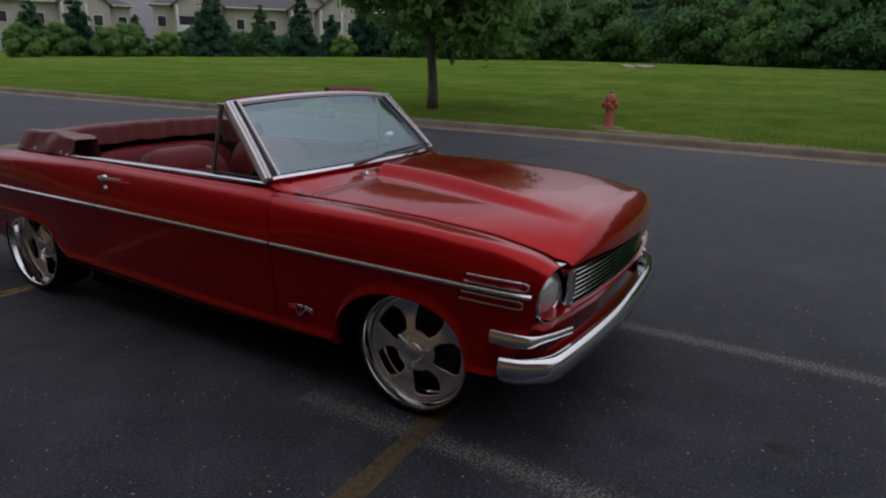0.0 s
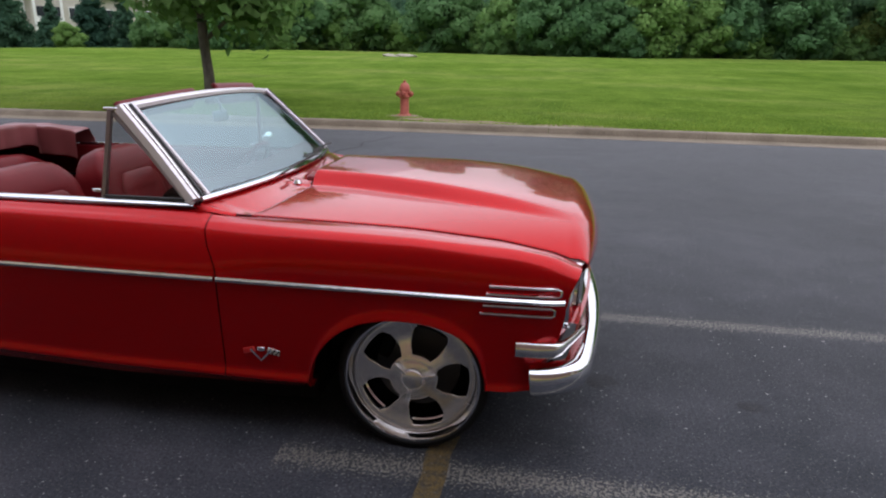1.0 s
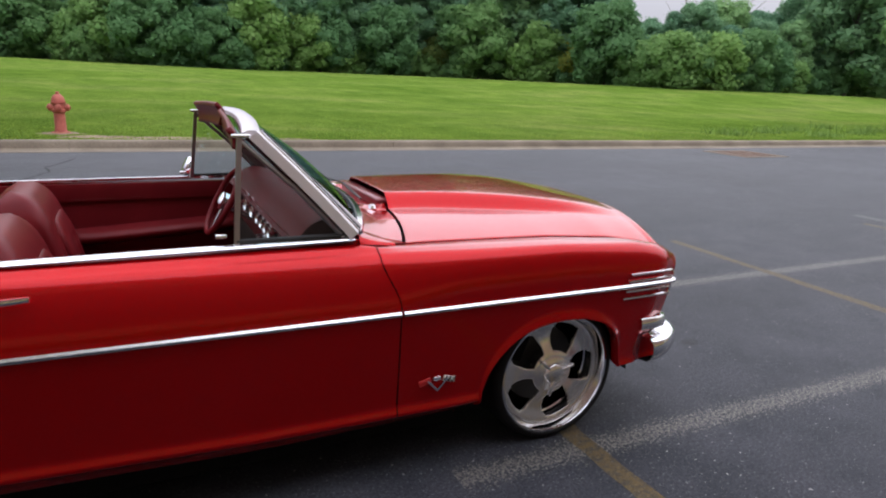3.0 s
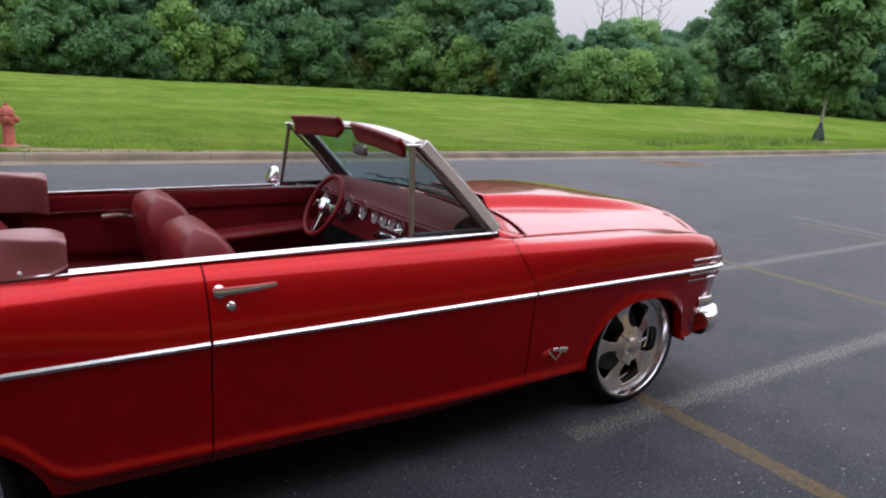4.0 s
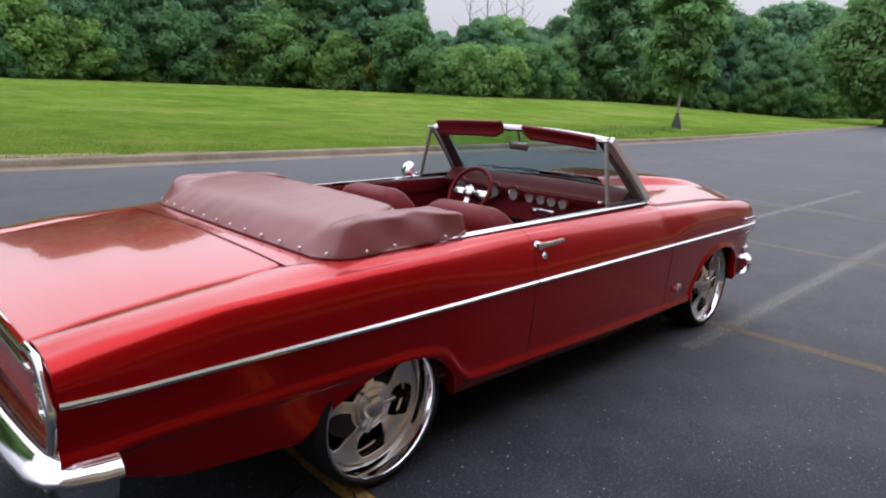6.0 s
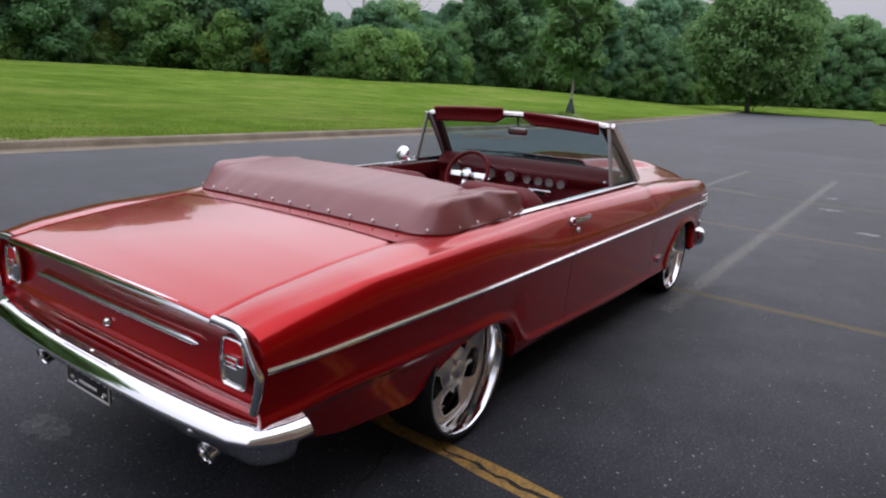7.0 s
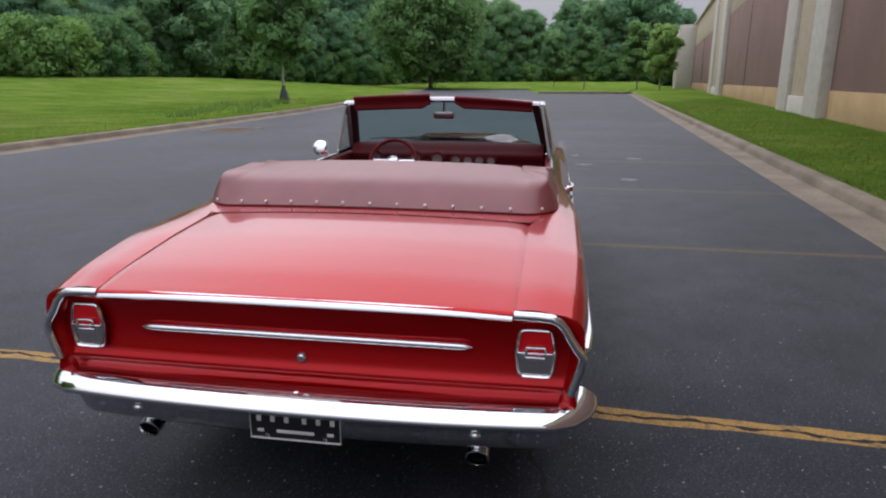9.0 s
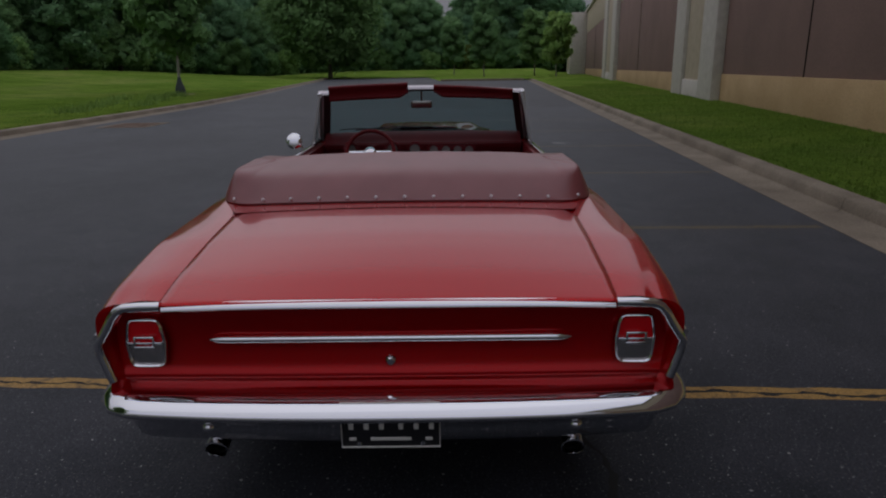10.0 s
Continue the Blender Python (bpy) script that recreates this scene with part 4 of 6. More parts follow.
frame_pts = [(-2.505, -0.139, 0.361), (-2.505, 0.139, 0.361), (-2.505, 0.139, 0.500), (-2.505, -0.139, 0.500)]
part("plate_rim", sweep(frame_pts, ring(0.003, 6), up=(1, 0, 0), closed=True), plate_white, plate)
for k in range(6):
    y = 0.106 - k * 0.043 + (0.006 if k < 3 else -0.006)
    part("plate_bar", block((0.003, 0.014, 0.060), (-2.504, y, 0.446), 0.001), plate_white, plate)
for y, w in ((0.108, 0.020), (0.0, 0.116), (-0.108, 0.020)):
    part("plate_bar", block((0.003, w, 0.010), (-2.504, y, 0.386), 0.001), plate_white, plate)
part("plate_dot", moved(lathe([(0, 0.002), (0.006, 0.0015), (0.007, 0)], 12, "x"), Matrix.Translation((-2.503, 0, 0.446)) @ Matrix.Rotation(math.pi, 4, "Z")), plate_white, plate)
for y in (-0.09, 0.09):
    part("plate_screw", moved(lathe([(0, 0.004), (0.006, 0.003), (0.008, 0)], 10, "x"), Matrix.Translation((-2.503, y, 0.369)) @ Matrix.Rotation(math.pi, 4, "Z")), chrome, plate)
# ---- wheels ----
def wheel_face():
    """The cast front: five flared spokes between a hub and an outer ring, facing -y."""
    verts, faces = [], []
    radii = [0.050, 0.072, 0.090, 0.122, 0.155, 0.188, 0.214, 0.226, 0.236]
    first, last = 2, 6

    def dish(r):
        return 0.020 - 0.030 * sstep((r - 0.05) / 0.12) + 0.012 * sstep((r - 0.17) / 0.06)
    n_sp, n_w = 4, 8
    cols = 2 * n_sp + n_w
    index = {}
    for s in range(5):
        for k in range(cols):
            for j, r in enumerate(radii):
                q = min(max(r, radii[first]), radii[last])
                t = (q - radii[first]) / (radii[last] - radii[first])
                half = math.radians(28.0 - 8.0 * t)
                edge = math.radians(36)
                round_in = 0.80 if j in (first, last) else 1.0
                w = half * round_in
                if k < n_sp:
                    a = -edge + (edge - w) * k / n_sp
                elif k < n_sp + n_w:
                    a = -w + 2 * w * (k - n_sp) / n_w
                else:
                    a = w + (edge - w) * (k - n_sp - n_w) / n_sp
                a += math.radians(72 * s)
                index[(s * cols + k, j)] = len(verts)
                verts.append((r * math.sin(a), -dish(r), r * math.cos(a)))
    total = 5 * cols
    for c in range(total):
        k = c % cols
        for j in range(len(radii) - 1):
            if n_sp <= k < n_sp + n_w and first <= j < last:
                continue
            d = (c + 1) % total
            faces.append((index[(c, j)], index[(c, j + 1)], index[(d, j + 1)], index[(d, j)]))
    return clean(mesh_of("wheel_face", verts, faces))


FACE = wheel_face()
TYRE = lathe([(0.255, -0.012), (0.262, -0.022), (0.275, -0.020), (0.286, -0.008), (0.291, 0.012), (0.292, 0.10), (0.291, 0.19), (0.286, 0.21), (0.262, 0.222), (0.250, 0.21)], 72, "y", "tyre")


def rim_barrel(inset):
    """The polished barrel: a rolled lip, then a straight wall down to the face."""
    return lathe([(0.262, 0.004), (0.262, -0.010), (0.256, -0.018), (0.249, -0.018), (0.2445, -0.010), (0.243, 0.002), (0.2395, 0.008), (0.2385, inset - 0.016), (0.235, inset - 0.004), (0.228, inset + 0.014),
                  (0.225, inset + 0.045), (0.219, inset + 0.050), (0.217, 0.16), (0.22, 0.20), (0.25, 0.21)], 72, "y", "rim")


HUBCAP = lathe([(0, -0.055), (0.036, -0.0545), (0.042, -0.050), (0.046, -0.040), (0.056, -0.037), (0.074, -0.033), (0.084, -0.024), (0.086, -0.012), (0.086, 0.02)], 40, "y", "hub_cap")


def spinner_arm(k):
    return moved(block((0.015, 0.016, 0.060), (0, 0, 0.066), 0.005), Matrix.Translation((0, -0.047, 0)) @ Matrix.Rotation(math.radians(120 * k + 52), 4, "Y"))


def wheel(x, s, turn, inset, lift):
    """One wheel: x along the car, s = -1 for the right side, its face set back by inset."""
    m = Matrix.Translation((x, s * 0.795, HUB + 0.009 + lift)) @ (Matrix.Rotation(math.pi, 4, "Z") if s > 0 else Matrix.Identity(4)) @ Matrix.Rotation(math.radians(turn), 4, "Y")
    d = m @ Matrix.Translation((0, inset, 0))
    w = part("wheel", moved(rim_barrel(inset), m), chrome, car, "polished five spoke wheel")
    part("tyre", moved(TYRE, m), rubber, w, "low black tyre")
    f = part("wheel_face", moved(FACE, d), wheel_alloy, w, "flared five spoke face")
    solid(f, 0.016, -1.0)
    soft_edge(f, 0.003)
    part("hub_cap", moved(HUBCAP, d), wheel_alloy, w)
    for k in range(3):
        part("spinner_arm", moved(spinner_arm(k), d), chrome_soft, w)
    part("brake_disc", moved(lathe([(0.04, 0.07), (0.165, 0.07), (0.165, 0.085), (0.04, 0.085)], 40, "y"), d), material_disc, w)
    part("brake_caliper", moved(block((0.05, 0.07, 0.12), (-0.14, 0.075, 0.05), 0.012), d), dark, w)
    part("wheel_back", moved(lathe([(0.0, 0.20), (0.222, 0.20)], 40, "y"), m), dark, w)


material_disc = material("brake_iron", (0.06, 0.06, 0.06), 0.5, 0.7)
for x in (AXLE, -AXLE):
    for s in (-1, 1):
        wheel(x, s, 20 if x > 0 else 30, 0.040 if x > 0 else 0.085, 0.0 if x > 0 else 0.008)
for x, r in ((1.372, 0.375), (-1.43, 0.40)):
    for s in (-1, 1):
        part("wheel_well", grid(lambda u, v: (x + r * math.cos(math.pi * u), s * ((0.835 if x > 0 else 0.755) - 0.25 * v), (0.27 if x > 0 else 0.36) + (0.33 if x > 0 else 0.24) * math.sin(math.pi * u)), 20, 2), dark, car, "dark wheel well")
        part("inner_wall", grid(lambda u, v: (x - r + 2 * r * u, s * 0.53, 0.26 + 0.35 * v), 2, 2), dark, car)
# underbody hung low, plus two unseen blocks added to deepen the shade below
part("underbody", block((1.98, 1.40, 0.12), (0.0, 0, 0.165), 0.01), dark, car, "low dark underbody slab shading the ground")
part("front_shade_block", block((0.85, 1.00, 0.22), (1.42, 0, 0.225), 0.02), dark, car, "unseen dark block shading the ground at the front")
part("rear_shade_block", block((0.80, 1.00, 0.20), (-1.40, 0, 0.27), 0.02), dark, car, "unseen dark block shading the ground at the rear")
part("rear_floor", block((1.55, 1.25, 0.05), (-1.62, 0, 0.40), 0.01), dark, car)
part("engine_bay_pan", block((1.2, 1.04, 0.03), (1.32, 0, 0.33), 0.01), dark, car)
part("radiator_panel", block((0.04, 1.3, 0.42), (1.90, 0, 0.53), 0.01), dark, car)
part("firewall", block((0.03, 1.42, 0.62), (0.60, 0, 0.55), 0.01), dark, car)
part("trunk_wall", block((0.03, 1.40, 0.60), (-1.42, 0, 0.55), 0.01), dark, car)

# ---- windscreen, vents and mirrors ----
def glass_pt(u, v):
    y0, y1 = (-0.70 + 1.40 * u), (-0.625 + 1.25 * u)
    a, b = ws_base(y0), ws_top(y1)
    p = a.lerp(b, v)
    return p + Vector((0.016, 0, 0.011)) * math.sin(math.pi * v) * (1 - (2 * u - 1) ** 4)


ws = part("windscreen", grid(glass_pt, 40, 16, "windscreen"), glass_tint, car, "green tinted curved windscreen")
ws.visible_shadow = False
base_line = [ws_base(-0.728 + 1.456 * i / 40) + Vector((0.010, 0, 0.000)) for i in range(41)]
part("windscreen_foot_trim", sweep(base_line, [(-0.012, -0.006), (0.010, -0.008), (0.014, 0.0), (0.008, 0.010), (-0.012, 0.012)], name="foot_trim"), chrome, car, "chrome trim along the glass foot")
part("foot_gasket", sweep([p + Vector((-0.014, 0, 0.010)) for p in base_line], ring(0.005, 8)), gasket, car)
head_line = [ws_top(-0.650 + 1.30 * i / 40) for i in range(41)]
part("header_rail", sweep([p + Vector((-0.012, 0, 0.004)) for p in head_line], [(-0.036, -0.012), (-0.032, 0.002), (-0.012, 0.012), (0.010, 0.012), (0.024, 0.003), (0.024, -0.012)], name="header_rail"), white_trim, car, "bright windscreen header rail")
part("header_gasket", sweep([p + Vector((0.010, 0, -0.014)) for p in head_line], ring(0.009, 8)), gasket, car)
P0, P1 = Vector((0.556, -0.728, 0.918)), Vector((0.246, -0.650, 1.246))
post = [P0.lerp(P1, i / 12) + Vector((0.004, 0, 0.003)) * math.sin(math.pi * i / 12) for i in range(13)]
both("windscreen_post", sweep([p + Vector((-0.004, 0, 0)) for p in post], [(-0.026, -0.020), (-0.030, 0.012), (-0.012, 0.022), (0.014, 0.022), (0.024, 0.010), (0.024, -0.020)], up=(1, 0, 0.9), name="post"), pale_pillar, "bright windscreen pillar trim")
both("pillar_base", block((0.07, 0.036, 0.030), (0.566, -0.712, 0.886), 0.010, 3), paint, "red pillar base")
both("pillar_bead", tube([p + Vector((0.012, -0.012, 0.012)) for p in post], 0.006, 8, up=(1, 0, 0.9)), chrome, "chrome bead on the pillar")
edge_line = [glass_pt(0.006, i / 16) + Vector((0.010, -0.004, 0.008)) for i in range(17)]
both("reveal_moulding", tube(edge_line, 0.0095, 8, up=(1, 0, 0.9)), white_trim, "pale moulding along the glass edge")
both("pillar_gasket", tube([p + Vector((0.020, 0.010, 0.012)) for p in post], 0.008, 8, up=(1, 0, 0.9)), gasket)
both("pillar_lining", sweep([p + Vector((-0.011, 0.033, -0.006)) for p in post], [(-0.022, -0.018), (-0.022, 0.018), (0.022, 0.018), (0.022, -0.018)], up=(1, 0, 0.9)), vinyl_dark, "dark maroon pillar lining")
V0, V1, V2 = Vector((0.168, -0.722, 0.905)), Vector((0.196, -0.660, 1.236)), Vector((0.515, -0.730, 0.912))
both("vent_post", sweep([V0, V0.lerp(V1, 0.5), V1], [(-0.008, -0.008), (-0.008, 0.008), (0.008, 0.008), (0.008, -0.008)], up=(1, 0, 0)), satin, "satin vent window post")
both("vent_frame", tube([V1 + Vector((0.004, 0.004, -0.01)), V1.lerp(V2, 0.5) + Vector((0.006, 0, 0.004)), V2], 0.008, 8, up=(1, 0, 1)), satin, "satin vent window frame")
both("vent_sill", tube([V0 + Vector((0, 0, 0.012)), V2 + Vector((0, 0, 0.008))], 0.007, 8), gasket)
both("vent_cap", block((0.06, 0.022, 0.012), tuple(V1 + Vector((0.005, 0, 0.006))), 0.004), chrome, "chrome post cap")
vg = mesh_of("vent_glass", [V0 + Vector((0.012, 0, 0.015)), V2 + Vector((-0.012, 0, 0.012)), V1 + Vector((0.012, 0, -0.03))], [(0, 1, 2)], False)
for me in (vg, moved(vg, MIRROR)):
    part("vent_glass", me, glass_side, car, "clear vent window pane").visible_shadow = False
both("vent_latch", block((0.035, 0.014, 0.014), (0.125, -0.700, 0.932), 0.004), chrome)
# outside mirror on the far door
mm = part("door_mirror", moved(lathe([(0, 0.012), (0.040, 0.010), (0.052, 0.0), (0.054, -0.012), (0.046, -0.030), (0.02, -0.042), (0, -0.045)], 32, "x"), Matrix.Translation((0.150, 0.840, 0.950)) @ Matrix.Rotation(0.42, 4, "Y") @ Matrix.Rotation(math.pi, 4, "Z")), chrome, car, "round chrome door mirror")
part("mirror_stem", tube([(0.175, 0.785, 0.895), (0.172, 0.815, 0.915), (0.165, 0.840, 0.945)], 0.008, 8), chrome, mm)
# inside mirror and sun visors
im = part("inside_mirror", moved(block((0.016, 0.14, 0.050), (0, 0, 0), 0.012, 3), Matrix.Translation((0.30, 0.0, 1.165)) @ Matrix.Rotation(-0.16, 4, "Y")), satin, car, "small rear view mirror")
part("mirror_arm", tube([(0.31, 0, 1.18), (0.30, 0, 1.22), (0.285, 0, 1.25)], 0.006, 8), satin, im)
for s in (-1, 1):
    part("sun_visor", grid(lambda u, v: (0.262 + 0.045 * (1 - ((0.10 + 0.49 * u) / 0.65) ** 2) - 0.090 + 0.020 * v + 0.012 * math.sin(math.pi * v), s * (0.085 + 0.515 * u),
                                         1.254 + 0.022 * (1 - ((0.10 + 0.49 * u) / 0.65) ** 2) + (0.024 if s > 0 else 0.020 - 0.014 * u) * (1 - 0.8 * v) - (0.068 - 0.030 * sstep((0.12 - u) / 0.12)) * v), 24, 6), vinyl, car, "maroon folded sun visor")
    part("visor_clip", block((0.02, 0.05, 0.012), (0.225, s * 0.52, 1.212), 0.004), chrome, car)
for ob in [o for o in car.children if o.name.startswith("sun_visor")]:
    solid(ob, 0.018)
# wipers and washer nozzles
for y0, y1 in ((-0.30, 0.24), (0.18, 0.50)):
    a, b = ws_base(y0) + Vector((0.045, 0, 0.012)), ws_base(y1) + Vector((0.012, 0, 0.030))
    wp = part("wiper", tube([a, a.lerp(b, 0.5) + Vector((0.02, 0, 0.014)), b], 0.005, 6), gasket, car, "slim dark wiper")
    part("wiper_blade", tube([b + Vector((0, -0.22, 0.004)), b + Vector((0.006, 0, 0.012)), b + Vector((-0.01, 0.12, 0.002))], 0.004, 6), gasket, wp)
for y in (-0.30, 0.30):
    part("washer_nozzle", moved(lathe([(0, 0.036), (0.012, 0.033), (0.019, 0.020), (0.013, 0.010), (0.015, 0.0)], 16, "z"), Matrix.Translation((0.778, y * 0.93, hood_z(0.86, 0.34) - 0.010))), chrome, car, "chrome washer nozzle")

# ---- handles and badges ----
for s in (-1, 1):
    y = side_y(-0.45, 0.822) + 0.018
    hd = part("door_handle", sweep([(-0.575, s * y, 0.821), (-0.52, s * (y + 0.012), 0.824), (-0.45, s * (y + 0.012), 0.826), (-0.385, s * (y + 0.002), 0.827)], [(-0.008, -0.008), (0.006, -0.009), (0.009, 0), (0.006, 0.008), (-0.008, 0.008)], up=(0, 0, 1), scale=lambda t: 1.35 - 0.6 * t), chrome, car, "chrome door handle")
    part("handle_foot", moved(lathe([(0, 0.024), (0.015, 0.022), (0.020, 0.014), (0.022, 0)], 20, "y"), Matrix.Translation((-0.555, s * (y - 0.020), 0.815)) @ (Matrix.Rotation(math.pi, 4, "X") if s < 0 else Matrix.Identity(4))), chrome, hd)
    part("door_lock", moved(lathe([(0, 0.010), (0.012, 0.009), (0.015, 0.004), (0.016, 0)], 18, "y"), Matrix.Translation((-0.526, s * side_y(-0.526, 0.772), 0.772)) @ (Matrix.Rotation(math.pi, 4, "X") if s < 0 else Matrix.Identity(4))), chrome, car, "round chrome door lock")
    yb = s * (side_y(0.83, 0.37) + 0.004)
    bd = part("fender_badge", sweep([(0.790, yb, 0.392), (0.830, yb, 0.350), (0.870, yb, 0.392)], [(-0.004, -0.006), (0.004, -0.006), (0.004, 0.006), (-0.004, 0.006)], up=(0, 1, 0)), chrome, car, "chrome vee badge with two small flags")
    part("badge_top", block((0.030, 0.008, 0.016), (0.830, yb, 0.394), 0.003), chrome, bd)
    flip = 1 if s < 0 else -1
    part("flag", moved(block((0.048, 0.005, 0.022), (0, 0, 0), 0.002), Matrix.Translation((0.830 - flip * 0.048, yb, 0.386)) @ Matrix.Rotation(-0.25 * flip, 4, "Y")), flag_red, bd, "small red flag")
    part("flag", moved(block((0.048, 0.005, 0.022), (0, 0, 0), 0.002), Matrix.Translation((0.830 + flip * 0.048, yb, 0.386)) @ Matrix.Rotation(0.25 * flip, 4, "Y")), plate_white, bd, "small pale chequered flag")
    for i in range(3):
        for j in range(2):
            part("flag_check", moved(block((0.008, 0.006, 0.009), (-0.018 + 0.016 * i + 0.006 * j, 0, -0.005 + 0.010 * j)), Matrix.Translation((0.830 + flip * 0.048, yb + s * 0.001, 0.386)) @ Matrix.Rotation(0.25 * flip, 4, "Y")), plate_black, bd)

# ---- interior ----
part("cabin_floor", block((2.0, 1.36, 0.03), (-0.35, 0, 0.255), 0.01), vinyl_dark, car, "dark maroon carpet")
part("transmission_tunnel", grid(lambda u, v: (-1.1 + 1.65 * u, -0.16 + 0.32 * v, 0.27 + 0.13 * math.sin(math.pi * v)), 10, 12), vinyl_dark, car)
for s in (-1, 1):
    part("door_card", grid(lambda u, v: (-1.05 + 1.63 * u, s * (0.715 - 0.035 * v + 0.022 * math.exp(-((v - 0.52 - 0.1 * u) / 0.05) ** 2)), 0.885 - 0.60 * v), 50, 40), vinyl, car, "maroon vinyl door lining")
    part("door_cap", sweep([(-1.03 + 1.58 * i / 20, s * 0.716, 0.872 + 0.010 * (i / 20) ** 2) for i in range(21)], [(-0.020, -0.070), (-0.026, -0.01), (-0.018, 0.010), (0.020, 0.012), (0.026, -0.01), (0.020, -0.070)]), vinyl, car, "padded maroon door top")
    part("card_moulding", tube([(-1.0 + 1.5 * i / 20, s * 0.700, 0.808 + 0.012 * i / 20) for i in range(21)], 0.005, 6), chrome_soft, car)
    part("arm_pull", tube([(-0.72 + 0.17 * i / 10, s * (0.690 - 0.030 * math.sin(math.pi * i / 10)), 0.782 + 0.022 * math.sin(math.pi * i / 10) - 0.03 * i / 10) for i in range(11)], 0.012, 8, scale=lambda t: 1.3 - 0.7 * t), chrome, car, "curved chrome pull handle")
    part("armrest", grid(lambda u, v: (-0.50 + 1.0 * u, s * (0.690 - 0.075 * math.sin(math.pi * v) * sstep(u * 5) * sstep((1 - u) * 5)), 0.665 + 0.06 * u - 0.09 * v), 20, 10), vinyl, car, "maroon padded armrest")


def cushion(w, d, h, at, lean, crown=0.05, pleats=6, name="cushion", top_round=0.5):
    """A stitched seat pad: rounded box with a pleated middle, thickness d, height h, width w."""
    def pt(u, v):
        a, b = 2 * math.pi * u, v
        k = max(0.0, 1 - abs(2 * b - 1) ** 4.5) ** 0.5
        x = math.copysign(abs(math.cos(a)) ** 0.35, math.cos(a)) * d / 2 * k
        y = math.copysign(abs(math.sin(a)) ** 0.35, math.sin(a)) * w / 2 * (0.52 + 0.48 * k ** 0.7) * (1 - 0.16 * sstep((v - 0.72) / 0.28))
        z = (v - 0.5) * h
        if x > 0 and abs(y) < w * 0.30 and 0.15 < v < 0.72:
            x -= 0.010 - 0.006 * abs(math.sin(pleats * math.pi * (y / w + 0.5)))
        x += crown * 0.3 * math.sin(math.pi * v) * (1 if x > 0 else 0)
        return (x, y, z)
    me = clean(grid(pt, 64, 26, name))
    me.set_sharp_from_angle(angle=radians(180))
    me.transform(pose(*at, 0, lean, 0))
    return me


seat_seam = material("stitch_shadow", (0.05, 0.010, 0.012), 0.7)
for s in (-1, 1):
    st = part("front_seat", cushion(0.56, 0.20, 0.58, (-0.48, s * 0.355, 0.660), -14), vinyl, car, "maroon vinyl bucket seat")
    part("seat_cushion", cushion(0.54, 0.18, 0.52, (-0.20, s * 0.355, 0.43), 96, 0.04), vinyl, st)
    part("seat_pad", cushion(0.36, 0.055, 0.38, (-0.372, s * 0.355, 0.640), -14, 0.02, 7), vinyl, st, "pleated seat insert")
    part("seat_seam", tube([(-0.470, s * 0.355 + 0.22 * math.cos(math.pi * i / 16), 0.885 + 0.012 * math.sin(math.pi * i / 16)) for i in range(17)], 0.003, 6), seat_seam, st)
rs = part("rear_seat", cushion(1.16, 0.16, 0.50, (-1.14, 0, 0.63), -12, 0.04, 12), vinyl, car, "maroon vinyl rear bench")
part("seat_cushion", cushion(1.16, 0.18, 0.46, (-0.94, 0, 0.42), 96, 0.04), vinyl, rs)

# dashboard
part("dash_pad", grid(lambda u, v: (0.335 + (ws_base((-1 + 2 * u) * 0.68).x - 0.030 - 0.335) * (1 - v) ** 0.8, (-1 + 2 * u) * 0.68, 0.932 + 0.034 * math.sin(math.pi * min(1, v * 1.2)) - 0.036 * sstep((v - 0.7) / 0.3)), 40, 14), dash_vinyl, car, "padded maroon dash top")
part("dash_face", grid(lambda u, v: (0.345 + 0.045 * sstep((v - 0.12) / 0.3) + 0.010 * (1 - v), (-1 + 2 * u) * 0.68, 0.905 - 0.20 * v), 40, 14), maroon_dash, car, "maroon painted dash face")
part("dash_lower", grid(lambda u, v: (0.39 - 0.03 * v, (-1 + 2 * u) * 0.66, 0.705 - 0.10 * v), 10, 4), dark, car)
dial = material("dial_face", (0.20, 0.19, 0.18), 0.35)
for y, z, r in ((0.50, 0.862, 0.036), (0.21, 0.862, 0.034), (0.055, 0.860, 0.034), (-0.075, 0.855, 0.027), (-0.160, 0.853, 0.027), (-0.240, 0.852, 0.027), (-0.320, 0.850, 0.027)):
    at = Matrix.Translation((0.352, y, z)) @ Matrix.Rotation(math.pi, 4, "Z")
    gp = part("gauge", moved(lathe([(r * 1.15, -0.05), (r * 1.15, 0.0), (r * 1.05, 0.010), (r * 0.95, 0.004), (r * 0.92, -0.004)], 28, "x"), at), chrome, car, "round chrome ringed gauge")
    part("gauge_face", moved(lathe([(0, 0.001), (r * 0.95, -0.002)], 28, "x"), at), dial, gp)
    part("gauge_hood", moved(sweep([(0, r * 1.25 * math.cos(a), r * 1.25 * math.sin(a)) for a in [math.pi * i / 12 for i in range(13)]], [(-0.008, -0.004), (-0.008, 0.004), (0.012, 0.004), (0.012, -0.004)], up=(1, 0, 0)), Matrix.Translation((0.352, y, z))), maroon_dash, gp)
rd = part("radio", block((0.02, 0.17, 0.045), (0.372, -0.165, 0.775), 0.006), chrome, car, "chrome faced radio")
for y in (-0.23, -0.10):
    part("radio_knob", moved(lathe([(0, 0.025), (0.012, 0.024), (0.014, 0.0)], 16, "x"), Matrix.Translation((0.362, y, 0.775)) @ Matrix.Rotation(math.pi, 4, "Z")), chrome, rd)
part("radio_dial", block((0.006, 0.08, 0.022), (0.361, -0.165, 0.775)), plate_black, rd)
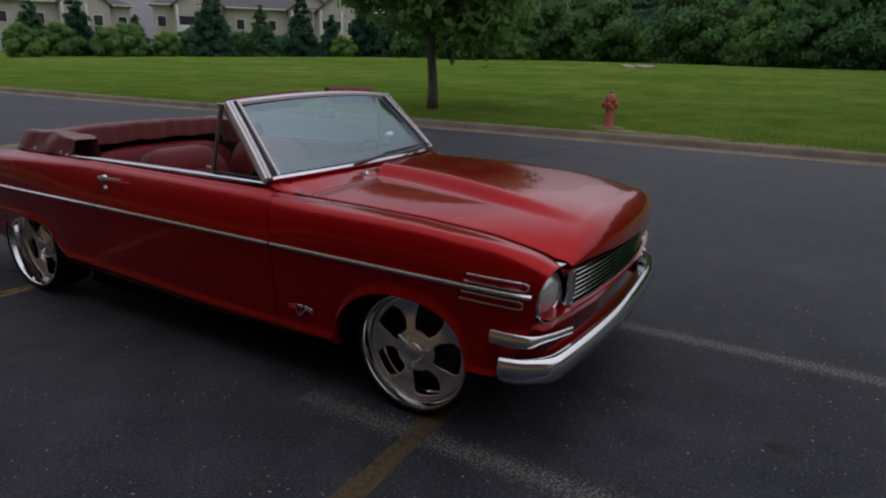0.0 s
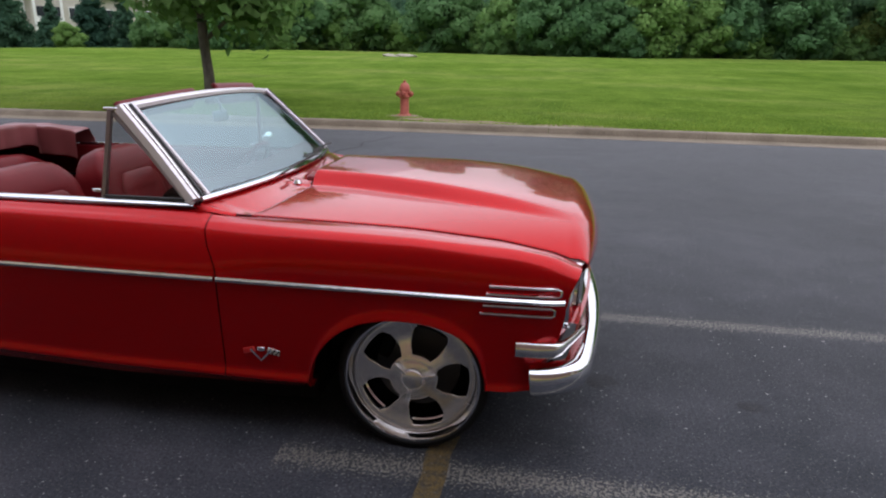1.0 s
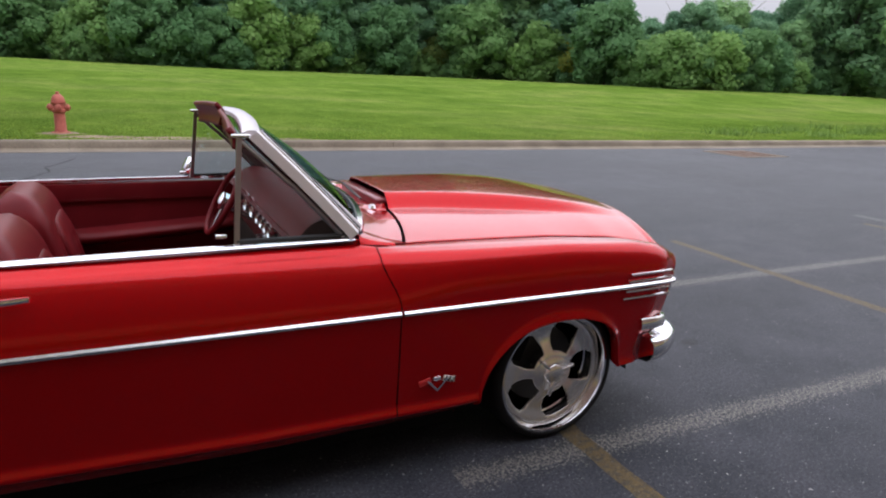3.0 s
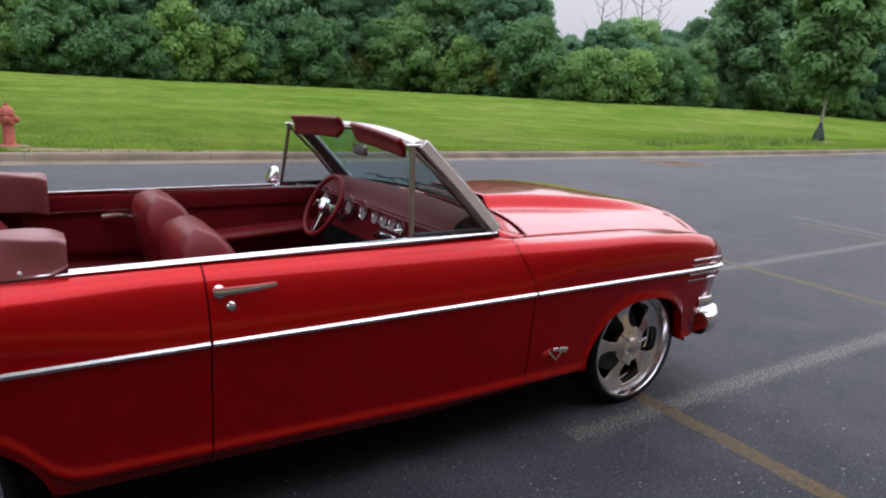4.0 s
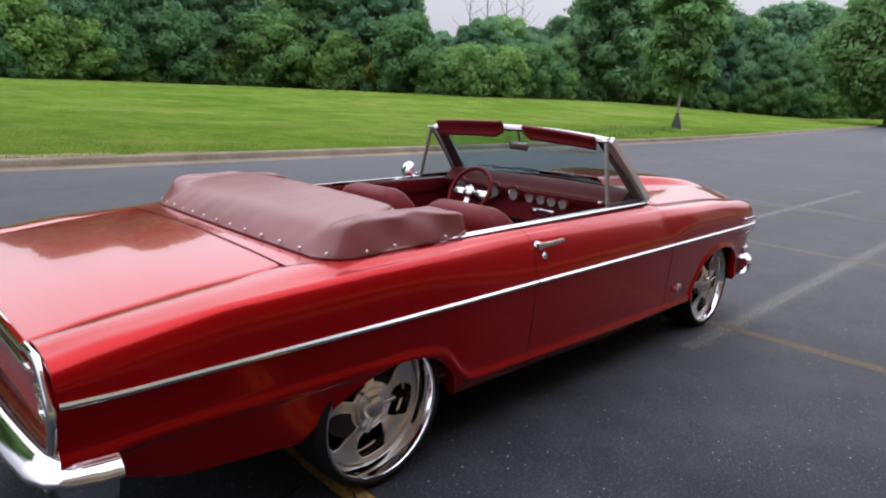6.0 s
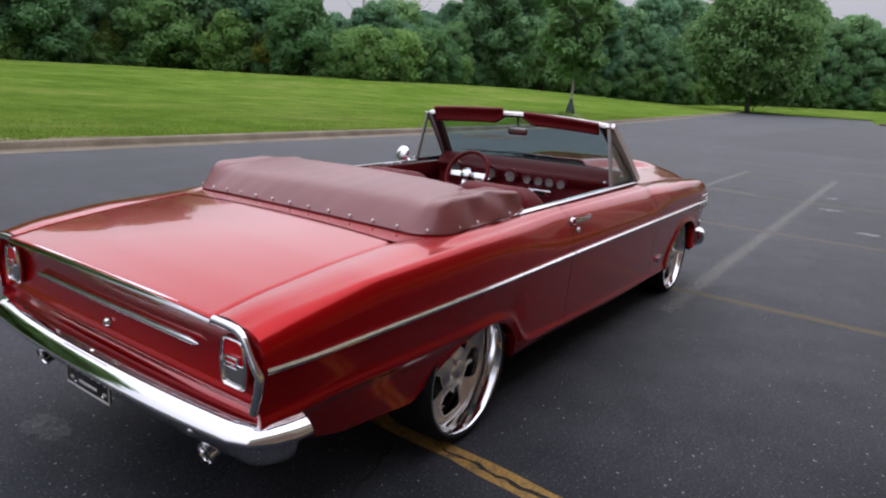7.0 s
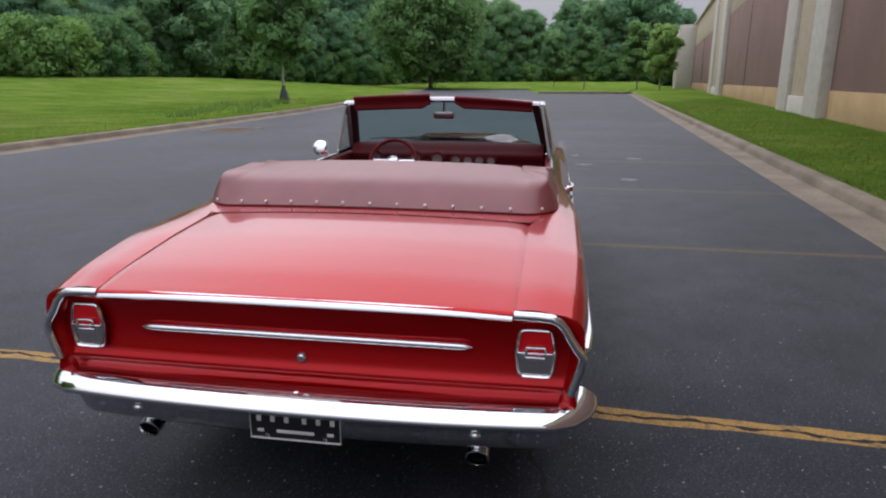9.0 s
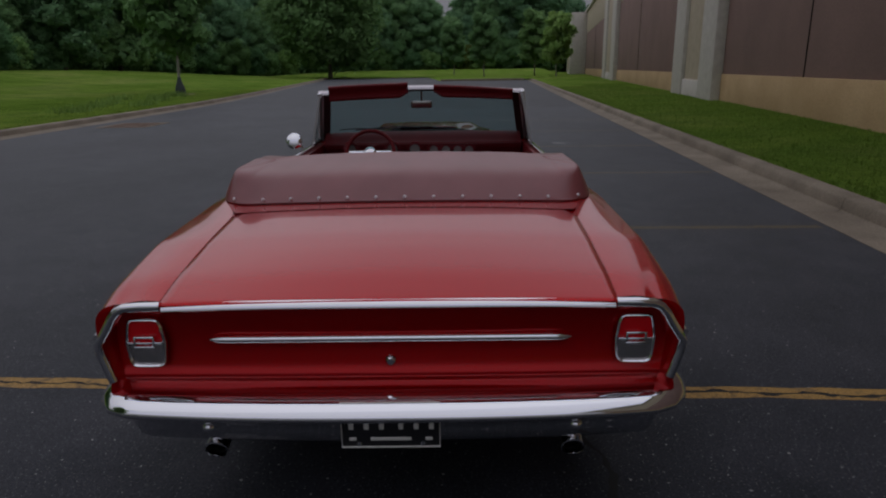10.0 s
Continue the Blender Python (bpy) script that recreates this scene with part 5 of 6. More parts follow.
# steering wheel
SM = Matrix.Translation((0.268, 0.355, 0.845)) @ Matrix.Rotation(math.radians(-62), 4, "Y")
sw = part("steering_wheel", moved(tube([(0.163 * math.cos(2 * math.pi * i / 48), 0.163 * math.sin(2 * math.pi * i / 48), 0) for i in range(48)], 0.0135, 10, closed=True), SM), vinyl, car, "maroon rimmed chrome spoked steering wheel")
part("steering_hub", moved(lathe([(0, 0.026), (0.030, 0.024), (0.042, 0.014), (0.046, -0.02), (0.03, -0.05)], 28, "z"), SM), chrome, sw)
for k in (90, 180, 270):
    a = math.radians(k)
    part("spoke", moved(block((0.125, 0.042, 0.007), (0.098, 0, -0.006), 0.003), SM @ Matrix.Rotation(a, 4, "Z")), chrome, sw)
part("steering_column", moved(lathe([(0.030, -0.05), (0.028, -0.30), (0.02, -0.36)], 20, "z"), SM), chrome, car, "chrome steering column")
part("column_lever", moved(tube([(0.0, 0.03, -0.10), (0.02, 0.16, -0.09)], 0.006, 6), SM), chrome, car)
part("shift_lever", moved(tube([(0.0, -0.03, -0.12), (0.04, -0.18, -0.10)], 0.007, 6), SM), chrome, car)

# ---- boot cover over the folded top ----
def top_z(x, y):
    """Height of the bodywork beside and behind the cockpit."""
    ys, zs = shoulder(x)
    yi, zi = seam(x)
    y = abs(y)
    if y < yi:
        return deck_z(x, min(0.63, y)) + 0.001
    t = min(1.0, (y - yi) / max(0.01, ys - yi))
    return zi + (zs - zi) * t + 0.006 * math.sin(math.pi * t)


def hem(t):
    """The snapped edge, from the right front end round the back to the left front end."""
    t = -1 + 2 * t
    a = abs(t)
    if a > 0.64:
        k = (a - 0.64) / 0.36
        x, y = -1.45 + 0.51 * k, 0.758 - 0.006 * k
    elif a > 0.50:
        k = (0.64 - a) / 0.14 * math.pi / 2
        x, y = -1.45 - 0.145 * math.sin(k), 0.758 - 0.14 * (1 - math.cos(k))
    else:
        x, y = -1.595 - 0.035 * (1 - (a / 0.50) ** 2), a / 0.50 * 0.618
    z = top_z(x, y) + 0.003
    return Vector((x, math.copysign(y, t), z))


def inward(t):
    d = 0.004
    along = (hem(min(1, t + d)) - hem(max(0, t - d))).normalized()
    n = Vector((-along.y, along.x, 0))
    c = Vector((-1.0, 0, 0)) - hem(t)
    return n if n.dot(c) > 0 else -n


def cover_fold(u, v):
    p = hem(u)
    n = inward(u)
    a = abs(-1 + 2 * u)
    back = 1 - sstep((a - 0.44) / 0.20)
    arm = sstep((a - 0.80) / 0.20)
    tall = 0.118 - 0.022 * back - 0.016 * arm
    slope = 0.050 + 0.060 * back - 0.022 * arm
    wr = (0.0012 + 0.0065 * sstep((a - 0.62) / 0.15)) * math.sin(u * 61) * math.sin(v * 9) + (0.0007 + 0.001 * (1 - back)) * math.sin(u * 137 + v * 5)
    if v < 0.06:
        q = p + n * 0.002 + Vector((0, 0, 0.004 * v / 0.06))
    elif v < 0.45:
        k = (v - 0.06) / 0.39
        q = p + n * (slope * (0.94 * k + 0.06 * k ** 4) + wr) + Vector((0, 0, tall * (0.92 * k + 0.08 * math.sin(k * math.pi / 2))))
    else:
        top = p + n * slope + Vector((0, 0, tall))
        rim = Vector((max(p.x, -1.19), math.copysign(min(abs(p.y) * 0.93, 0.588), p.y), p.z + tall + 0.044 * back - 0.004))
        if v < 0.88:
            k = (v - 0.45) / 0.43
            q = top.lerp(rim, k) + Vector((0, 0, 0.014 * back * math.sin(math.pi * k * 0.5) ** 0.7 - 0.012 * back * k + wr * 0.5))
        else:
            k = (v - 0.88) / 0.12
            q = rim - n * (0.007 * math.sin(u * 118) * k) + Vector((0, 0, -(0.12 + 0.04 * (1 - back)) * k + 0.004 * math.sin(u * 47)))
    if a > 0.97:
        k = (a - 0.97) / 0.03
        q.z -= 0.012 * k * k * (v > 0.1)
        q.z += 0.022 * k * (v <= 0.1)
    return q


def cover_pt(u, v):
    """The stretched vinyl rounds off the fold beneath it."""
    soften = (0.040 + 0.045 * (1 - sstep((abs(2 * u - 1) - 0.5) / 0.2))) * sstep((v - 0.10) / 0.2) * sstep((0.86 - v) / 0.12)
    return sum((cover_fold(u, v + soften * d) * w for d, w in ((-1, 1), (-0.5, 2), (0, 3), (0.5, 2), (1, 1))), Vector()) / 9


cover = part("boot_cover", grid(cover_pt, 150, 54, "boot_cover"), cover_vinyl, car, "maroon vinyl boot cover fastened with snaps")
solid(cover, 0.003)
# a thin black bead stands in for the shade under the hem
part("cover_shadow", sweep([hem(i / 60) + Vector((0, 0, -0.004)) for i in range(61)], ring(0.0018, 6)), gasket, cover)
for k in range(21):
    t = 0.040 + 0.92 * k / 20
    p, n = hem(t), inward(t)
    part("snap", moved(lathe([(0, 0.006), (0.0045, 0.005), (0.0065, 0.002), (0.007, 0)], 12, "z"), Matrix.Translation(p + n * 0.005 + Vector((0, 0, 0.017))) @ Vector((0, 0, 1)).rotation_difference((-n + Vector((0, 0, 0.35))).normalized()).to_matrix().to_4x4()), white_trim, cover, "small bright snap")
# ---- the store wall ----
tan_stone = material("tan_split_block", (0.40, 0.28, 0.15), 0.9)
colour(tan_stone, mixed(tan_stone, 1.0, ramp(tan_stone, noise_tex(tan_stone, 0.8, 5), (0.3, (0.40, 0.265, 0.125)), (0.7, (0.50, 0.345, 0.18))), ramp(tan_stone, noise_tex(tan_stone, 30, 4), (0.3, (0.85, 0.85, 0.85)), (0.7, (1.1, 1.1, 1.1))), "MULTIPLY"))
bump(tan_stone, noise_tex(tan_stone, 40, 4), 0.4, 0.01)
brown_panel = material("brown_wall_panel", (0.21, 0.125, 0.105), 0.85)
colour(brown_panel, mixed(brown_panel, 1.0, ramp(brown_panel, noise_tex(brown_panel, 0.5, 5), (0.3, (0.20, 0.125, 0.105)), (0.7, (0.25, 0.155, 0.13))), ramp(brown_panel, noise_tex(brown_panel, 25, 4), (0.3, (0.9, 0.9, 0.9)), (0.7, (1.08, 1.08, 1.08))), "MULTIPLY"))
beige = material("beige_stucco", (0.46, 0.38, 0.27), 0.9)
colour(beige, ramp(beige, noise_tex(beige, 3, 5), (0.3, (0.42, 0.35, 0.25)), (0.7, (0.50, 0.42, 0.31))))
pale_stone = material("pale_pilaster_stucco", (0.52, 0.48, 0.43), 0.9)
colour(pale_stone, ramp(pale_stone, noise_tex(pale_stone, 4, 5), (0.3, (0.47, 0.43, 0.38)), (0.7, (0.57, 0.53, 0.47))))

# the wall's unseen western stretch is added to dim light on the car's side
WA, WB = Vector((-12.0, -4.525, 0)), Vector((124.0, -25.5, 0))
WDIR = (WB - WA).normalized()
WALL = Matrix.Translation(WA) @ Matrix.Rotation(math.atan2(WDIR.y, WDIR.x), 4, "Z")
# wall frame: x runs along the wall, +y faces the lane
LEN = (WB - WA).length
store = thing("store_building", "long brown and tan store wall with pale pilasters", "building")
store.matrix_world = WALL
part("wall_base", block((LEN, 0.5, 1.1), (LEN / 2, -0.25, 0.55), 0.01), tan_stone, store, "tan block base course")
part("wall_panel", block((LEN, 0.42, 5.2), (LEN / 2, -0.25, 3.7), 0.01), brown_panel, store, "brown wall panel")
part("wall_top", block((LEN, 0.46, 3.2), (LEN / 2, -0.25, 7.9), 0.01), beige, store, "beige upper wall")
part("cornice", block((LEN + 0.4, 0.9, 0.35), (LEN / 2, -0.2, 9.6), 0.05), pale_stone, store)
part("end_wall", block((0.4, 30, 9.4), (LEN - 0.2, -15.4, 4.7), 0.01), beige, store)
part("end_wall", block((0.4, 30, 9.4), (0.2, -15.4, 4.7), 0.01), beige, store)
part("roof", block((LEN, 30, 0.3), (LEN / 2, -15.4, 9.2)), beige, store)
along = lambda x: (x - WA.x) / WDIR.x
for xc, half, w in ((21.0, 2.55, 2.0), (57.0, 4.3, 3.2)):
    s0 = along(xc)
    inner = 2 * half - w - 0.02
    pl = part("pilaster", joined([block((w, 0.34, 9.4), (s0 - half, 0.13, 4.7), 0.02), block((w, 0.34, 9.4), (s0 + half, 0.13, 4.7), 0.02), block((inner, 0.28, 0.85), (s0, 0.11, 0.43), 0.02)]), pale_stone, store, "pale stucco pilaster pair")
    part("pilaster_panel", block((inner, 0.16, 8.5), (s0, 0.08, 5.1), 0.01), beige, pl, "beige recessed panel")
bay = part("end_bay", block((18.0, 2.4, 9.4), (along(109.0), 1.16, 4.7), 0.02), pale_stone, store, "pale stucco bay projecting at the wall's end")
part("bay_panel", block((7.0, 0.10, 6.2), (along(109.0), 2.38, 4.2), 0.01), beige, bay, "beige recessed panel")
for xc in (10.6, 38.5, 80.0):
    part("panel_joint", block((0.03, 0.02, 5.2), (along(xc), -0.032, 3.7)), dark, store)


# ---- trees ----
def trunk_mesh(height, r0, r1, seed, limbs=6, low=0.45, spread=0.5, bend=0.05):
    rnd = random.Random(seed)
    pts = [Vector((bend * math.sin(i * 0.7 + seed), bend * math.cos(i * 0.9), height * i / 9)) for i in range(10)]
    pts[0] = Vector((0, 0, -0.1))
    out = [tube(pts, r0, 10, up=(0, 1, 0), scale=lambda t: (1.25 - 0.25 * min(1, t * 9)) * (1 - t * (1 - r1 / r0)))]
    for k in range(limbs):
        t = low + (0.95 - low) * k / max(1, limbs - 1)
        p = pts[0].lerp(pts[-1], t)
        a = k * 2.4 + rnd.uniform(-0.4, 0.4)
        l = height * spread * (1.1 - 0.6 * t) * rnd.uniform(0.8, 1.2)
        d = Vector((math.cos(a), math.sin(a), rnd.uniform(0.5, 0.9)))
        out.append(tube([p, p + d * l * 0.4 + Vector((0, 0, 0.05)), p + d * l * 0.75 + Vector((0, 0, 0.1 * l)), p + d * l + Vector((0, 0, 0.25 * l))], r0 * (0.5 - 0.25 * t), 6, up=(0.3, 1, 0.2), scale=lambda q: 1 - 0.8 * q))
    return joined(out, "trunk")


def leaf_cloud(lobes, count, size, seed, droop=0.3, name="crown", clumps=9, core=0.0):
    """Leaf sprays gathered in small clumps over a set of lobes (centre, radii), with a ragged inner mass."""
    rng = np.random.default_rng(seed)
    vol = np.array([r[0] * r[1] + r[1] * r[2] + r[0] * r[2] for _, r in lobes])
    pick = rng.choice(len(lobes), count, p=vol / vol.sum())
    cen = np.array([c for c, _ in lobes])[pick]
    rad = np.array([r for _, r in lobes])[pick]
    knob = rng.normal(size=(len(lobes), clumps, 3)) + np.array([0, 0, 0.35])
    knob /= np.linalg.norm(knob, axis=2)[:, :, None]
    grow = 0.72 + 0.34 * rng.random((len(lobes), clumps))
    which = rng.integers(0, clumps, count)
    kd, kg = knob[pick, which], grow[pick, which]
    d = rng.normal(size=(count, 3)) + 0.35 * kd
    d /= np.linalg.norm(d, axis=1)[:, None]
    reach = 0.58 * (1 - 0.5 * rng.random(count) ** 2.0 + 0.30 * np.abs(rng.normal(size=count)) * (rng.random(count) < 0.40))
    pos = cen + rad * (kd * kg[:, None] * 0.52 + d * reach[:, None])
    nrm = d + 0.6 * rng.normal(size=(count, 3)) + np.array([0, 0, 0.55])
    nrm /= np.linalg.norm(nrm, axis=1)[:, None]
    ref = rng.normal(size=(count, 3))
    a = np.cross(nrm, ref)
    a /= np.linalg.norm(a, axis=1)[:, None]
    b = np.cross(nrm, a)
    s = size * (0.5 + 1.0 * rng.random(count))[:, None]
    bend = nrm * s * 0.25
    v0 = pos - a * s
    v1 = pos - b * s * 0.62 + bend
    v2 = pos + a * s * 1.1 - np.array([0, 0, droop]) * s
    v3 = pos + b * s * 0.62 + bend
    verts = np.stack([v0, v1, v2, v3], 1).reshape(-1, 3)
    idx = np.arange(count) * 4
    faces = np.concatenate([np.stack([idx, idx + 1, idx + 2], 1), np.stack([idx, idx + 2, idx + 3], 1)])
    out = kd * kg[:, None] * 0.52 + d * reach[:, None]
    out /= np.linalg.norm(out, axis=1)[:, None]
    soft = 1.0 * out + 0.15 * kd + 0.30 * nrm + np.array([0, 0, 0.45])
    soft = np.repeat(soft / np.linalg.norm(soft, axis=1)[:, None], 4, 0)
    if core:
        # an inner shell of loose leaves over each lobe
        bm = bmesh.new()
        bmesh.ops.create_icosphere(bm, subdivisions=3, radius=1.0)
        ball = np.array([[tuple(v.co) for v in f.verts] for f in bm.faces])
        bm.free()
        shell, aim = [], []
        for c, r in lobes:
            mid = ball.mean(1)
            lump = 1 + 0.16 * np.sin(mid @ rng.normal(size=(3, 4)) * 3.2 + rng.random(4) * 6).sum(1) / 2
            tri = ball * (core * lump)[:, None, None] * (1 + 0.10 * rng.normal(size=(len(ball), 3, 1))) + 0.05 * rng.normal(size=(len(ball), 1, 3))
            shell.append(np.array(c) + tri * np.array(r))
            aim.append(mid + 0.55 * rng.normal(size=mid.shape) + np.array([0, 0, 0.35]))
        shell, aim = np.concatenate(shell), np.concatenate(aim)
        cf = np.arange(len(shell) * 3).reshape(-1, 3)
        faces = np.concatenate([faces, cf + len(verts)])
        verts = np.concatenate([verts, shell.reshape(-1, 3)])
        soft = np.concatenate([soft, np.repeat(aim / np.linalg.norm(aim, axis=1)[:, None], 3, 0)])
    me = bpy.data.meshes.new(name)
    me.from_pydata(verts.tolist(), [], faces.tolist())
    me.update()
    me.shade_smooth()
    me.normals_split_custom_set_from_vertices(soft.tolist())
    return me


def lobes_round(h0, h1, r, n, seed, lump=0.42):
    """Lobes over a rounded crown between two heights."""
    rnd = random.Random(seed)
    out = []
    for i in range(n):
        t = (i + 0.5) / n
        z = h0 + (h1 - h0) * t
        ring_r = r * (math.sin(math.pi * (0.12 + 0.80 * t)) ** 0.7) * 0.72
        a = i * 2.39996
        q = rnd.uniform(0.75, 1.1)
        w = r * lump * rnd.uniform(0.75, 1.25)
        out.append(((ring_r * q * math.cos(a), ring_r * q * math.sin(a), z), (w, w, w * rnd.uniform(0.6, 0.85))))
    return out


def tree(name, label, category, at, trunk, crown, bark_m, leaf_m, group="", turn=0, size=1.0):
    root = thing(name, label, category, group)
    part("trunk", trunk, bark_m, root)
    part("crown", crown, leaf_m, root)
    root.matrix_world = pose(*at, 0, 0, turn) @ Matrix.Diagonal((size, size, size, 1))
    return root


# the shade tree beside the hydrant
tree("shade_tree", "broad shade tree with a bare brown trunk on the lawn", "tree", (-6.6, 13.0, 0.15), trunk_mesh(6.4, 0.14, 0.05, 3, 11, 0.26, 0.45, 0.07),
     leaf_cloud(lobes_round(2.45, 8.2, 3.5, 40, 5, 0.34), 24000, 0.12, 4, core=0.45), bark, leaf_mid)
# the young tree with the watering bag
tree("young_tree", "slim young street tree with a pale trunk", "tree", (34.0, 15.2, 0.15), trunk_mesh(6.5, 0.085, 0.03, 6, 10, 0.34, 0.30, 0.03),
     leaf_cloud(lobes_round(2.5, 9.0, 2.0, 22, 8, 0.45), 12000, 0.16, 9, core=0.4), bark_pale, leaf_street)
bag_m = material("dark_green_bag", (0.015, 0.028, 0.022), 0.5)
tagged(part("watering_bag", moved(lathe([(0.02, 1.0), (0.09, 0.98), (0.12, 0.80), (0.24, 0.45), (0.30, 0.15), (0.29, 0.0), (0, 0)], 20, "z"), Matrix.Translation((34.0, 15.2, 0.14))), bag_m, None),
       "dark green watering bag zipped round a young trunk", "tree bag")
tagged(part("soil_ring", moved(lathe([(0, 0.05), (0.6, 0.03), (0.9, -0.03)], 24, "z"), Matrix.Translation((34.0, 15.1, 0.155))), soil, None), "bare brown soil ring at a young tree", "soil", kind="structure")

# the large tree and the saplings at the lane's end
tree("field_tree", "large rounded broadleaf tree at the end of the lane", "tree", (103, 18.5, 0.3), trunk_mesh(10, 0.32, 0.10, 8, 10, 0.22, 0.5),
     leaf_cloud(lobes_round(2.8, 17.2, 9.6, 54, 12, 0.32), 38000, 0.26, 14, clumps=14, core=0.6), bark, leaf_light)
SAP_T = trunk_mesh(5.5, 0.09, 0.03, 9, 8, 0.35, 0.34)
SAP_C = leaf_cloud(lobes_round(2.1, 8.2, 2.2, 18, 15, 0.45), 7000, 0.20, 16, core=0.4)
SAP_T.materials.append(bark_pale)
SAP_C.materials.append(leaf_light)
for x, y, s in ((92, -5.6, 1.0), (93, -13.0, 1.05), (112, -1.5, 1.0), (80, -14, 0.9)):
    tree("sapling", "young staked tree on the far grass island", "tree", (x, y, 0.2), SAP_T, SAP_C, bark_pale, leaf_mid, "island saplings", x * 7, s)

# ---- woodland: a few kinds of tree, set in rows along the lawn's edge ----
WOODS, BACK = [], []
for k in range(5):
    h = (15, 12.5, 17, 10, 14)[k]
    lob = lobes_round(h * 0.10, h * 0.94, h * 0.30, 34, 40 + k, 0.40)
    c = leaf_cloud(lob, 22000, 0.150, 50 + k, clumps=12, core=0.80)
    c.materials.append(leaf_dark)
    t = trunk_mesh(h * 0.75, 0.22, 0.06, 60 + k, 6, 0.4, 0.3)
    t.materials.append(bark)
    WOODS.append((t, c, h))
    lob = lobes_round(h * 0.02, h * 0.94, h * 0.32, 34, 240 + k, 0.42)
    c = leaf_cloud(lob, 9000, 0.24, 150 + k, clumps=12, core=0.82)
    c.materials.append(leaf_dark)
    BACK.append((t, c, h))
BUSH = []
for k in range(4):
    h = (3.6, 5.0, 2.6, 6.2)[k]
    lob = lobes_round(h * 0.05, h * 0.85, h * (0.62 if k != 3 else 0.45), 16, 70 + k, 0.46)
    c = leaf_cloud(lob, 9000, (0.11, 0.12, 0.10, 0.13)[k], 80 + k, clumps=12, core=0.80)
    c.materials.append(leaf_yel if k == 1 else leaf_mid)
    t = trunk_mesh(h * 0.5, 0.07, 0.02, 90 + k, 5, 0.2, 0.5)
    t.materials.append(bark)
    BUSH.append((t, c, h))
wood_rnd = random.Random(5)


def ground_at(x, y):
    d = y - kerb_north(x) - 0.16
    return rise(x, d) - 0.1 if d > 0 else (0.1 if x < 100 else 0.9)


def plant(kinds, name, label, category, group, x, y, k, size):
    t, c, h = kinds[k]
    return tree(name, label, category, (x, y, ground_at(x, y)), t, c, bark, leaf_dark, group, wood_rnd.uniform(0, 360), size)


def edge(q):
    """The woods' edge, from its western end (q = 0) to the far end of the lane (q = 1)."""
    a = radians(118 - 134 * q)
    r = 66 + 6 * math.sin(q * 19) + 84 * sstep((q - 0.55) / 0.36)
    return 0.0 + r * math.cos(a), r * math.sin(a)


for i in range(64):
    q = (i + 0.5) / 64
    x, y = edge(q)
    tall = 0.56 + 0.39 * sstep((q - 0.20) / 0.16) if q < 0.52 else (0.52 if q < 0.635 else 1.0 + 0.25 * sstep((q - 0.64) / 0.2))
    d = Vector((x, y, 0)).normalized()
    for row, back in ((0, 3.5), (1, 10.0)):
        o = d * (back + wood_rnd.uniform(-1.5, 1.5))
        s = tall * wood_rnd.uniform(0.78, 1.12) * (1.0 + (0.12 + 0.45 * sstep((q - 0.10) / 0.06) * (1 - sstep((q - 0.36) / 0.08))) * row)
        plant(BACK if row else WOODS, "woodland_tree", "dense dark green woodland tree draped in leaves", "tree", "woodland trees", x + o.x + wood_rnd.uniform(-1, 1), y + o.y, wood_rnd.randrange(5), s)
for i in range(96):
    q = (i + 0.5) / 96
    x, y = edge(q)
    d = Vector((x, y, 0)).normalized()
    o = d * wood_rnd.uniform(-2.2, 1.2)
    k = 1 if wood_rnd.random() < 0.10 else wood_rnd.choice((0, 2, 3, 0, 3))
    plant(BUSH, "woodland_bush", "leafy bush at the woodland's edge" if k != 1 else "yellowing leafy bush at the woodland's edge", "bush", "woodland bushes", x + o.x, y + o.y, k, wood_rnd.uniform(0.8, 1.35))
# bare dead trees over the low stretch
dead = material("dead_wood", (0.22, 0.20, 0.19), 0.9)
for x, y, h, sd in ((57.5, 54.3, 15.5, 1), (60.4, 51.1, 16.0, 2), (59.2, 53.0, 14.0, 3), (62.0, 49.6, 13.0, 4)):
    rt = thing("dead_tree", "bare grey dead tree above the woods", "tree", "dead trees", at=(x, y, 1))
    part("trunk", trunk_mesh(h, 0.14, 0.03, sd + 20, 12, 0.45, 0.22, 0.25), dead, rt)
# one larger dark tree by the young tree
plant(WOODS, "woodland_tree", "tall dark green tree at the woodland's edge", "tree", "woodland trees", 66, 40, 2, 1.1)
plant(WOODS, "woodland_tree", "tall dark green tree at the woodland's edge", "tree", "woodland trees", 78, 40, 0, 1.2)

# ---- apartments beyond the lawn ----
siding = material("cream_siding", (0.50, 0.46, 0.40), 0.8)
n_, l_, b_ = nodes(siding)
colour(siding, ramp(siding, noise_tex(siding, 2, 4), (0.3, (0.45, 0.41, 0.36)), (0.7, (0.55, 0.51, 0.45))))
roofing = material("grey_shingle", (0.10, 0.095, 0.095), 0.9)
colour(roofing, ramp(roofing, noise_tex(roofing, 3, 5), (0.3, (0.075, 0.07, 0.07)), (0.7, (0.14, 0.13, 0.13))))
white_paint = material("white_trim_paint", (0.72, 0.72, 0.70), 0.6)
# window glass, and also the painted shade of the porches
pane = material("dark_glass_porch_shade", (0.03, 0.035, 0.04), 0.08)


